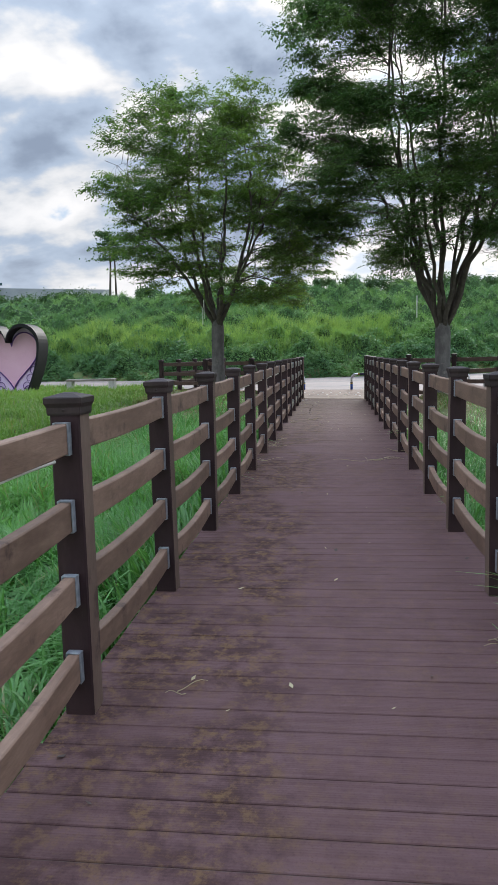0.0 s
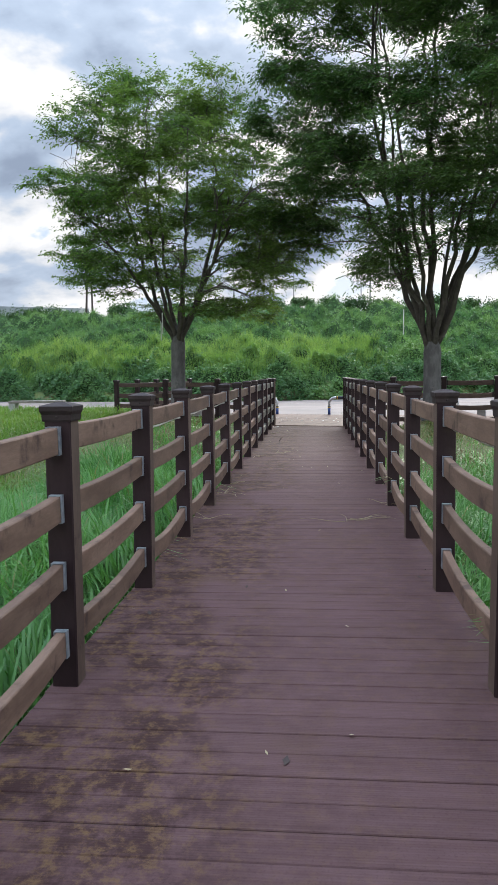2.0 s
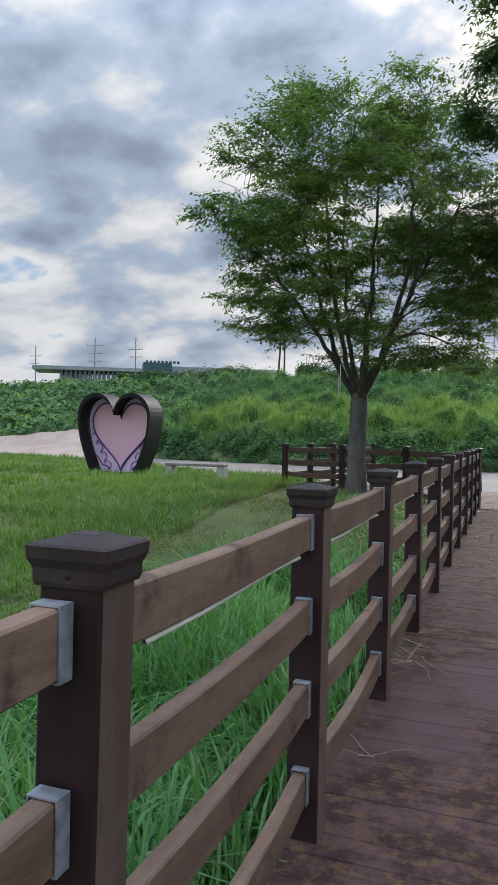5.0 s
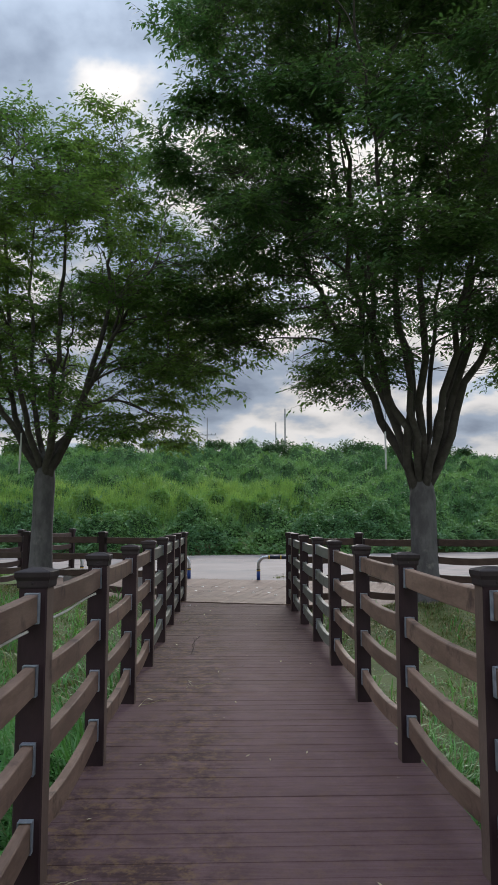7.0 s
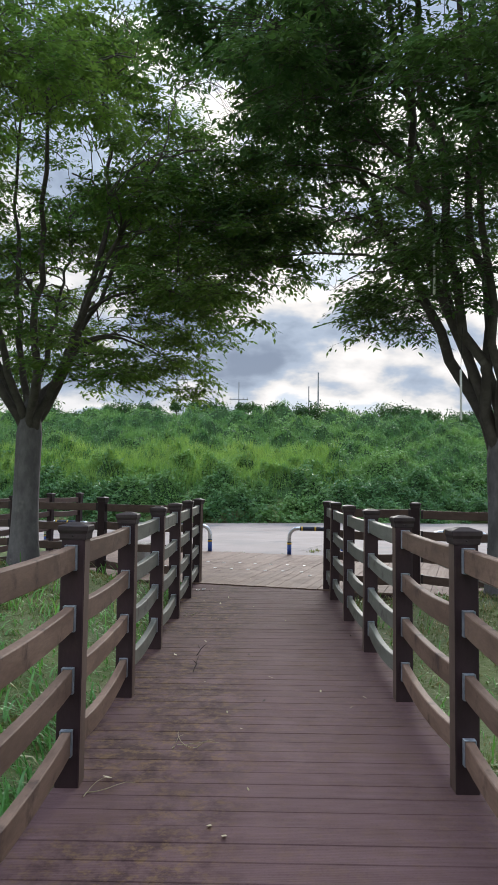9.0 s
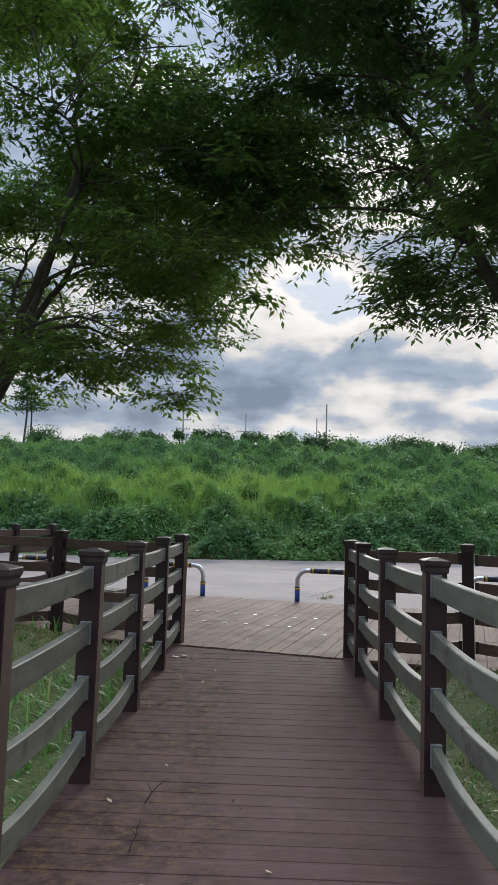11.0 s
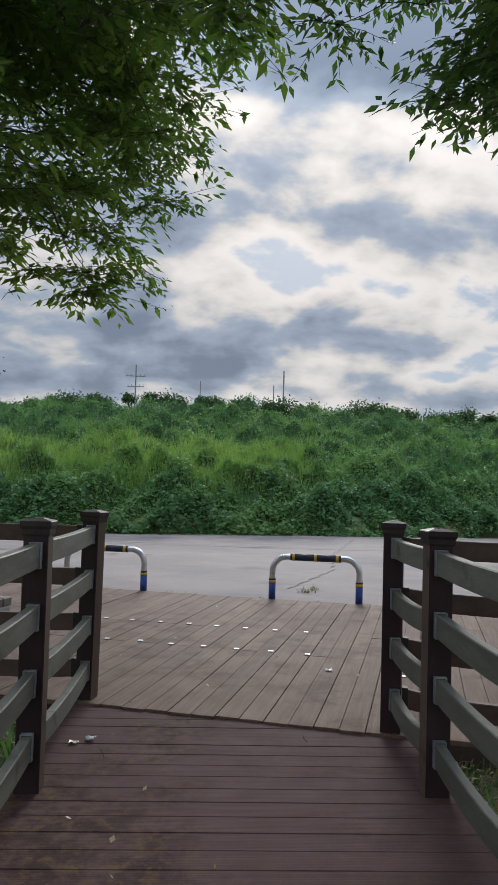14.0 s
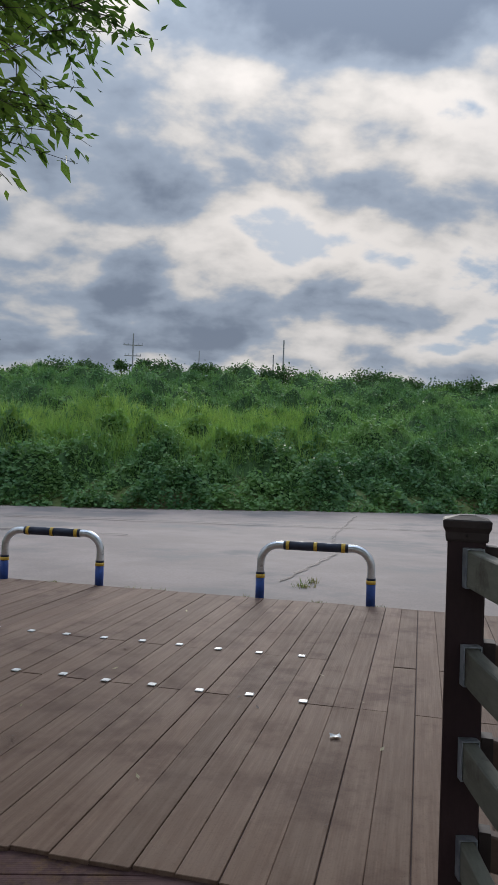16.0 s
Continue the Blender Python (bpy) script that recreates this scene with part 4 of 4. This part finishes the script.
weeds("bank_weeds", "low leafy weeds along the road edge", 24, -21, 20, 14000, 0.12, M_WEED, (-0.15, 1.3), 0.45)
weeds("bank_weeds", "dense green weeds on the distant bank", 23, -75, -32, 45000, 0.38, M_WEED, (0.15, 34), 0.95)


def reeds(seed, x0, x1, d0, d1, count, high, wide, material, label):
    g = np.random.default_rng(seed)
    c = max(count // 14, 1)
    cx, cd = g.uniform(x0, x1, c), g.uniform(d0, d1, c)
    i = g.integers(0, c, count)
    x = cx[i] + g.normal(0, 0.22, count)
    y = levee_foot(x) + cd[i] + g.normal(0, 0.22, count)
    z = ground_height(x, y) + 0.8 * bushes(x, y)
    h = high * g.uniform(0.5, 1.3, count)
    a = g.uniform(0, 2 * np.pi, count)
    l = h * g.uniform(0.15, 0.6, count)
    b = g.uniform(0, 2 * np.pi, count)
    sx, sy = np.cos(b) * wide / 2, np.sin(b) * wide / 2
    tx, ty = x + np.cos(a) * l, y + np.sin(a) * l
    V = np.stack([np.stack([x - sx, y - sy, z], 1), np.stack([x + sx, y + sy, z], 1), np.stack([tx, ty, z + h], 1)], 1).reshape(-1, 3)
    F = np.arange(count * 3).reshape(-1, 3)
    return tagged(part("reeds", fast_mesh("reeds", V, F, material)), label, "grass", kind="stuff")


reeds(33, -24, 22, 1.2, 24, 90000, 0.55, 0.035, M_WEED, "tall green grass standing in the bank's weeds")
reeds(31, -20.5, 4, 2.5, 11, 46000, 0.7, 0.03, M_REED, "pale green reeds standing in the bank's weeds")
reeds(32, -40, 26, 28.5, 32, 24000, 0.5, 0.05, M_WEED, "tall weeds along the crest of the bank")


# ---- shrubs and poles along the crest, buildings beyond ----
def crest(x):
    return levee_foot(x) + 31.0


def shrub(x, dy, high, wide, seed, label):
    g = np.random.default_rng(seed)
    y = float(crest(x)) + dy
    z = float(ground_height(x, y)) + 0.3
    t = thing("shrub", label, "shrub", pose(x, y, z))
    n = int(500 * high * wide)
    stems = []
    r = random.Random(seed)
    for k in range(7):
        a = r.uniform(0, 6.28)
        stems.append([(Vector((0, 0, 0)), 0.03), (Vector((math.cos(a) * wide * 0.2, math.sin(a) * wide * 0.2, high * 0.5)), 0.02), (Vector((math.cos(a) * wide * 0.36, math.sin(a) * wide * 0.36, high * r.uniform(0.7, 1.0))), 0.006)])
    part("stems", tube_mesh("stems", stems, M_TWIG, 4), t)
    c = np.array([tuple(s[-1][0].lerp(s[1][0], r.random() * 0.6)) for s in stems for _ in range(3)])
    P = c[g.integers(0, len(c), n)] + g.normal(0, 0.16 * wide, (n, 3)) * [1, 1, 0.9]
    d = g.normal(0, 1, (n, 3))
    d /= np.linalg.norm(d, axis=1, keepdims=True)
    w = np.cross(d, g.normal(0, 1, (n, 3)))
    w /= np.linalg.norm(w, axis=1, keepdims=True)
    s = 0.20 * g.uniform(0.6, 1.3, (n, 1))
    V = np.stack([P, P + d * s * 0.5 + w * s * 0.3, P + d * s, P + d * s * 0.5 - w * s * 0.3], 1).reshape(-1, 3)
    q = np.arange(n)[:, None] * 4
    tagged(part("foliage", fast_mesh("foliage", V, np.concatenate([q + [0, 1, 2], q + [0, 2, 3]], 0), M_FARTREE), t), kind="stuff")


r = random.Random(8)
for k in range(56):
    x = -44 + k * 1.42 + r.uniform(-0.5, 0.5)
    shrub(x, r.uniform(-1.0, 1.5), r.uniform(0.6, 1.6), r.uniform(0.9, 2.6), 100 + k, "dark leafy shrub on the crest of bank")


def utility_pole(x, y, top, arms, label, radius=0.16):
    z = 5.0
    t = thing("utility_pole", label, "pole", pose(x, y, z))
    part("mast", tube_mesh("mast", [[(Vector((0, 0, 0)), radius), (Vector((0, 0, top - z)), radius * 0.6)]], M_POLE, 8), t)
    for zz, w in arms:
        part("cross_arm", box_mesh("cross_arm", M_POLE, -w, w, -0.08, 0.08, zz - z - 0.08, zz - z + 0.08), t)
        for sx in (-0.92, -0.5, 0.5, 0.92):
            part("insulator", tube_mesh("insulator", [[(Vector((sx * w, 0, zz - z + 0.05)), 0.09), (Vector((sx * w, 0, zz - z + 0.45)), 0.05)]], M_POLE, 6), t)


# bearing from the end of the walk, distance, height
def seen_from_end(deg, dist):
    return 0.15 + dist * math.sin(radians(deg)), 19.4 + dist * math.cos(radians(deg))


for deg, dist, top, arms, label, rad in (
        (-6.9, 150, 27.2, ((24.8, 2.0), (22.6, 1.7), (20.6, 1.5)), "distant twin-arm power pole against sky", 0.22),
        (-1.7, 170, 27.4, ((23.0, 2.3),), "distant power pole with one cross arm", 0.16),
        (4.2, 110, 18.0, (), "distant thin lamp mast", 0.13),
        (5.0, 110, 20.3, (), "distant tall thin mast", 0.17)):
    x, y = seen_from_end(deg, dist)
    utility_pole(x, y, top, arms, label, rad)


def seen_from_middle(px, dist):
    a = math.atan((px - 441) / 1259) - radians(20.05)
    return -0.33 + dist * math.sin(a), 6.57 + dist * math.cos(a)


for px, dist, top, arms in ((67, 260, 31, ((27.5, 2.4), (25, 2.0))), (170, 230, 31, ((28.5, 3.0), (26, 2.6), (23.5, 2.4))), (241, 240, 33, ((29, 2.8), (26.5, 2.4)))):
    x, y = seen_from_middle(px, dist)
    utility_pole(x, y, top, arms, "distant power pole with cross arms", 0.25)


def station(px0, px1, dist, z0, z1):
    """The long low building on the skyline, with its glazed front and teal roof block."""
    a, b = Vector(seen_from_middle(px0, dist)), Vector(seen_from_middle(px1, dist))
    turn = math.degrees(math.atan2((b - a).y, (b - a).x))
    L = (b - a).length
    t = thing("station_building", "long low grey building with teal roof block", "building", pose(a.x, a.y, 0, 0, 0, turn))
    part("wall", box_mesh("wall", M_FARWALL, 0, L, 0, 14, 3, z0 + (z1 - z0) * 0.18), t)
    part("roof", box_mesh("roof", M_FARWALL, -9, L, -3, 16, z0 + (z1 - z0) * 0.56, z0 + (z1 - z0) * 0.72), t, None, "flat grey overhanging roof")
    n = 26
    for k in range(n):
        part("window", box_mesh("window", M_FARGLASS, k * L / n + 0.3, (k + 1) * L / n - 0.3, -0.1, 13, z0 + (z1 - z0) * 0.18, z0 + (z1 - z0) * 0.56), t)
    part("roof_block", box_mesh("roof_block", M_TEAL, L * 0.69, L * 0.93, -4, 10, z0, z1), t, None, "teal clad block")
    for k in range(9):
        part("sign_letter", box_mesh("sign_letter", M_TEAL, L * 0.71 + k * L * 0.033, L * 0.71 + k * L * 0.033 + L * 0.022, -2, -1.4, z1, z1 + 0.9), t)
    part("end_hall", box_mesh("end_hall", M_FARWALL, L * 0.93, L * 1.9, 0, 14, 3, z0 + (z1 - z0) * 0.9), t)


station(108, 318, 270, 19.4, 27.4)


def greenhouse(x, y, w, high, length, turn):
    t = thing("greenhouse", "white plastic film tunnel greenhouse", "greenhouse", pose(x, y, 4, 0, 0, turn))
    v, f = [], []
    for j, yy in enumerate((0, length)):
        for i in range(17):
            a = math.pi * i / 16
            v.append((w / 2 * math.cos(a), yy, high * math.sin(a)))
    for i in range(16):
        f.append((i, i + 1, 18 + i, 17 + i))
    part("film", fast_mesh("film", v, f, M_FILM, True), t)
    bm = bmesh.new()
    bm.faces.new([bm.verts.new((w / 2 * math.cos(math.pi * i / 16), 0.0, high * math.sin(math.pi * i / 16))) for i in range(17)])
    part("end_wall", mesh_of("end_wall", bm, M_FILM), t)


for px in (420, 452, 484):
    x, y = seen_from_middle(px, 170)
    greenhouse(x, y, 6.5, 13.0, 30, 20)

# a far spreading tree and an umbrella-shaped lamp on the skyline
x, y = -0.08 - 160 * math.sin(radians(18.9)), 15.4 + 160 * math.cos(radians(18.9))
far = thing("tree", "distant pine with flat spreading crown", "tree", pose(x, y, 15.0) @ Matrix.Scale(1.5, 4))
part("trunk", tube_mesh("trunk", [[(Vector((0, 0, -7)), 0.22), (Vector((0, 0, 0)), 0.2), (Vector((0.3, 0, 5)), 0.14), (Vector((0.1, 0, 9.5)), 0.05)], [(Vector((1.0, 0, -7)), 0.2), (Vector((1.0, 0, 0)), 0.18), (Vector((1.0, 0, 5)), 0.12), (Vector((0.8, 0, 8)), 0.05)]], M_TWIG, 6), far)
g = np.random.default_rng(77)
n = 2600
lay = g.integers(0, 6, n)
P = np.stack([g.normal(0.4, 1.0, n) * (2.6 - 0.28 * lay) * 0.55 + np.sin(lay * 2.2) * 0.8, g.normal(0, 0.9, n), 6.0 + lay * 0.75 + g.normal(0, 0.16, n)], 1)
d = g.normal(0, 1, (n, 3)) * [1, 1, 0.4]
d /= np.linalg.norm(d, axis=1, keepdims=True)
w = np.cross(d, g.normal(0, 1, (n, 3)))
w /= np.linalg.norm(w, axis=1, keepdims=True)
s = 0.42 * g.uniform(0.6, 1.3, (n, 1))
V = np.stack([P, P + d * s * 0.5 + w * s * 0.25, P + d * s, P + d * s * 0.5 - w * s * 0.25], 1).reshape(-1, 3)
q = np.arange(n)[:, None] * 4
tagged(part("crown", fast_mesh("crown", V, np.concatenate([q + [0, 1, 2], q + [0, 2, 3]], 0), M_FARTREE), far), kind="stuff")


def tube_light(x, y, z, length=0.55):
    t = thing("hanging_light_tube", "thin white light tube hanging in tree", "lamp", pose(x, y, z), group="light tubes in trees")
    part("tube", tube_mesh("tube", [[(Vector((0, 0, -length)), 0.004), (Vector((0, 0, -length + 0.01)), 0.013), (Vector((0, 0, -0.01)), 0.013), (Vector((0, 0, 0)), 0.004)]], M_WHITE, 8), t)
    part("cord", tube_mesh("cord", [[(Vector((0, 0, 0)), 0.003), (Vector((0.02, 0, 0.45)), 0.003)]], M_BLACK, 5), t)


for p in ((-3.75, 21.2, 3.0), (-3.85, 21.5, 2.85), (2.08, 18.8, 2.75), (1.75, 18.6, 4.05), (1.9, 18.9, 4.2)):
    tube_light(*p)

# ---- boards of the plaza ----
plaza_base = bmesh.new()
c = [plaza(-5.9, 0.02), plaza(9.3, 0.02), plaza(9.3, 5.06), plaza(-5.9, 5.06)]
lo, hi = [plaza_base.verts.new((p.x, p.y, -0.16)) for p in c], [plaza_base.verts.new((p.x, p.y, 0.005)) for p in c]
plaza_base.faces.new(hi)
for i in range(4):
    plaza_base.faces.new((lo[i], lo[(i + 1) % 4], hi[(i + 1) % 4], hi[i]))
plaza_ob = part("plaza_deck", mesh_of("plaza_deck", plaza_base, M_JOINT))
tagged(plaza_ob, "plaza deck of pale brown grooved boards", "deck", kind="structure")
PITCH, LONG = 0.157, 5.08
pr = random.Random(3)
board_meshes = {}


def board(name, w, length, thick, material, along_y):
    key = (name, round(w, 3), round(length, 2))
    if key not in board_meshes:
        if along_y:
            board_meshes[key] = box_mesh(name, material, -w / 2, w / 2, 0, length, -thick, 0, 0.0025)
        else:
            board_meshes[key] = box_mesh(name, material, -length / 2, length / 2, -w / 2, w / 2, -thick, 0, 0.0032)
    return board_meshes[key]


k = 0
u = -5.853
while u < 9.25:
    cut = 1.91 if k % 2 else 2.9
    if abs(u - 0.42) < 0.2:
        cut = 1.91
    cuts = [0.0, cut, LONG]
    for a, b in zip(cuts, cuts[1:]):
        p = plaza(u - (0.0 if k % 2 else 0.0022), a + 0.003 + (pr.uniform(-0.012, 0.012) if a == 0 else 0))
        part("board", board("board", PITCH - 0.0034, round(b - a - 0.006, 2), 0.03, M_PLAZA, True), plaza_ob, pose(p.x, p.y, 0.014 + pr.uniform(-0.0015, 0.002), pr.uniform(-0.05, 0.05), 0, math.degrees(PLAZA_TURN)))
    u += PITCH
    k += 1
stud = box_mesh("stud", M_WHITE, -0.026, 0.026, -0.026, 0.026, 0.0, 0.007, 0.004)
for v, n0, n1, ph in ((1.93, -11, 1, 0.16), (2.915, -11, 1, 0.0)):
    for k in range(n0, n1):
        p = plaza(k * 0.314 + ph + pr.uniform(-0.01, 0.01), v + pr.uniform(-0.02, 0.02), 0.0165)
        part("stud", stud, plaza_ob, pose(p.x, p.y, p.z, 0, 0, math.degrees(PLAZA_TURN) + pr.uniform(-8, 8)), "small white reflector stud")
p = plaza(1.0, 1.43, 0.0165)
part("stud", stud, plaza_ob, pose(p.x, p.y, p.z), "small white reflector stud")

# ---- boards of the boardwalk ----
walk_base = bmesh.new()
for x in (-0.95, -0.32, 0.32, 0.95):
    add_box(walk_base, x - 0.04, x + 0.04, -4.0, 21.5, -0.20, -0.03)
add_box(walk_base, -1.062, -1.035, -4.0, 22.0, -0.19, -0.03)
add_box(walk_base, 1.005, 1.032, -4.0, 21.5, -0.19, -0.03)
add_box(walk_base, -1.03, 1.0, -4.0, 21.55, -0.028, -0.006)
boardwalk = part("boardwalk", mesh_of("boardwalk", walk_base, M_JOINT))
tagged(boardwalk, "boardwalk of worn purple-brown grooved boards", "boardwalk", kind="structure")
y = -3.9
while y < 22.3:
    w = 2.10
    part("board", board("plank", 0.1450 if y < 7 else 0.1466, w, 0.03, M_DECK, False), boardwalk, pose(-0.015 + pr.uniform(-0.006, 0.006), y, pr.uniform(-0.0015, 0.001), pr.uniform(-0.1, 0.1), 0, pr.uniform(-0.05, 0.05)))
    y += 0.15
# ---- litter on the boards ----
def wisp(x, y, n, spread, seed, size=1.0):
    r = random.Random(seed)
    paths = []
    for k in range(n):
        a, L = r.uniform(0, 6.28), size * r.uniform(0.12, 0.30)
        p = Vector((x + r.uniform(-spread, spread), y + r.uniform(-spread, spread), 0.006))
        path = []
        for i in range(6):
            path.append((p.copy(), 0.0026 * (1 - i / 8)))
            a += r.uniform(-0.25, 0.25)
            p = p + Vector((math.cos(a) * L / 5, math.sin(a) * L / 5, 0.012 * math.sin(i * 0.9)))
        paths.append(path)
    tagged(part("dry_grass_wisp", tube_mesh("dry_grass_wisp", paths, M_STRAW, 4)), "few dry straw-coloured grass stems on boards", "litter", group="litter on the boardwalk")


for i, (x, y, n, sp, size) in enumerate(((0.50, 9.40, 7, 0.10, 1.5), (0.93, 10.25, 5, 0.10, 1.3), (-0.85, 11.02, 6, 0.08, 1.7), (-0.90, 9.45, 3, 0.06, 1.2), (-0.50, 15.3, 4, 0.08, 1.0), (-0.84, 14.6, 2, 0.05, 1.0), (-0.84, 19.4, 5, 0.08, 1.0), (-0.92, 11.7, 4, 0.07, 1.1), (-0.62, 2.9, 2, 0.04, 0.6), (0.80, 3.5, 3, 0.06, 0.8))):
    wisp(x, y, n, sp, 40 + i, size)


def twig(x, y, turn, seed):
    r = random.Random(seed)
    path, p = [], Vector((0, 0, 0.004))
    for i in range(5):
        path.append((p.copy(), 0.005 * (1 - i / 7)))
        p = p + Vector((r.uniform(0.01, 0.04), r.uniform(-0.02, 0.02), 0.028))
    side = [(path[2][0], 0.003), (path[2][0] + Vector((-0.03, 0.02, 0.04)), 0.0015)]
    ob = part("fallen_twig", tube_mesh("fallen_twig", [path, side], M_DARK_SIDE, 5), None, pose(x, y, 0, 0, 0, turn) @ Matrix.Scale(0.9 if y < 20 else 0.4, 4))
    tagged(ob, "small dark twig lying on boards", "twig", group="litter on the boardwalk")


for i, (x, y) in enumerate(((-0.59, 17.45), (-0.57, 16.9), (-0.7, 21.16), (0.42, 21.44))):
    twig(x, y, 70 * i, 60 + i)
p = plaza(-0.72, 0.1)
twig(p.x, p.y, 200, 71)


def paper_scrap(x, y, z, seed):
    g = np.random.default_rng(seed)
    v, f = [], []
    for i in range(4):
        for j in range(4):
            v.append((i * 0.018 - 0.027 + g.normal(0, 0.004), j * 0.014 - 0.021 + g.normal(0, 0.004), abs(g.normal(0.012, 0.009))))
    for i in range(3):
        for j in range(3):
            q = i * 4 + j
            f.append((q, q + 1, q + 5, q + 4))
    ob = part("paper_scrap", fast_mesh("paper_scrap", v, f, M_WHITE), None, pose(x, y, z))
    tagged(ob, "crumpled white paper scrap on boards", "litter", group="litter on the boardwalk")


paper_scrap(-0.90, 21.37, 0.002, 5)
paper_scrap(-0.82, 21.42, 0.002, 6)
p = plaza(0.42, 1.42)
paper_scrap(p.x, p.y, 0.016, 7)


def leaning_weed(x, y, seed, n, reach):
    """Tall seeding grass that leans over the edge of the boards."""
    r = random.Random(seed)
    ob = thing("leaning_weed", "seeding grass leaning over the boardwalk edge", "weed", pose(x, y, -0.28))
    stems, V, F = [], [], []
    for k in range(n):
        a = math.pi + r.uniform(-0.9, 0.9)
        L, h = reach * r.uniform(0.5, 1.1), r.uniform(0.45, 0.75)
        d = Vector((math.cos(a), math.sin(a), 0))
        path = []
        for i in range(8):
            t = i / 7
            path.append((Vector((r.uniform(-0.01, 0.01), 0.05 * math.sin(k * 2.1), 0)) + d * L * t ** 1.6 + Vector((0, 0, h * (1.75 * t - 0.95 * t * t))), 0.0028 * (1 - 0.6 * t)))
        stems.append(path)
        for i in range(2, 8):
            p = path[i][0]
            w = Vector((-d.y, d.x, 0)) * 0.007
            tip = p + (d + Vector((r.uniform(-0.6, 0.6), r.uniform(-0.6, 0.6), r.uniform(-0.5, 0.3)))) * r.uniform(0.06, 0.16)
            q = len(V)
            V += [tuple(p - w), tuple(p + w), tuple(tip)]
            F.append((q, q + 1, q + 2))
    part("stems", tube_mesh("stems", stems, M_STRAW, 4), ob, None, "pale green grass stems")
    part("blade_leaves", fast_mesh("blade_leaves", V, F, M_GRASS), ob)


leaning_weed(1.14, 3.15, 3, 11, 0.42)
leaning_weed(1.14, 3.75, 4, 9, 0.32)
leaning_weed(1.12, 10.3, 5, 6, 0.30)
leaning_weed(1.13, 6.2, 6, 5, 0.22)


def fallen_leaf(x, y, turn, mat, size=0.05, z=0.004):
    v = [(0, 0, 0), (size * 0.5, size * 0.28, 0.006), (size, 0, 0.012), (size * 0.5, -size * 0.28, 0.004)]
    ob = part("fallen_leaf", fast_mesh("fallen_leaf", v, [(0, 1, 2), (0, 2, 3)], mat), None, pose(x, y, z, 0, 0, turn))
    tagged(ob, "small dry fallen leaf on boards", "leaf", group="litter on the boardwalk")


for k in range(70):
    x, y = pr.uniform(-0.95, 0.95), pr.uniform(1.0, 21.5)
    fallen_leaf(x, y, pr.uniform(0, 360), M_STRAW if k % 3 else M_DARK_SIDE, pr.uniform(0.018, 0.05))
for k in range(26):
    p = plaza(pr.uniform(-1.6, 2.2), pr.uniform(0.1, 4.9))
    fallen_leaf(p.x, p.y, pr.uniform(0, 360), M_BENCH if k % 2 else M_STRAW, pr.uniform(0.02, 0.05), 0.02)


def weed_tuft(x, y, z, n, high, seed):
    """A few short blades that grow out of a joint."""
    r = random.Random(seed)
    V, F = [], []
    for k in range(n):
        a, h = r.uniform(0, 6.28), high * r.uniform(0.4, 1.2)
        px, py = r.gauss(0, high * 0.7), r.gauss(0, high * 0.5)
        wx, wy = -math.sin(a) * 0.007, math.cos(a) * 0.007
        q = len(V)
        V += [(px - wx, py - wy, -0.01), (px + wx, py + wy, -0.01), (px + math.cos(a) * h * 0.7, py + math.sin(a) * h * 0.7, h)]
        F.append((q, q + 1, q + 2))
    ob = part("weed_tuft", fast_mesh("weed_tuft", V, F, M_VERGE), None, pose(x, y, z))
    tagged(ob, "small weed tuft growing from a joint", "weed", kind="stuff")


weed_tuft(1.2, 27.75, -0.02, 60, 0.09, 90)
weed_tuft(1.35, 28.1, -0.02, 40, 0.08, 91)
for k in range(9):
    p = plaza(-3.2 + k * 0.72 + pr.uniform(-0.25, 0.25), 5.11)
    weed_tuft(p.x, p.y, -0.03, 40, 0.06, 92 + k)
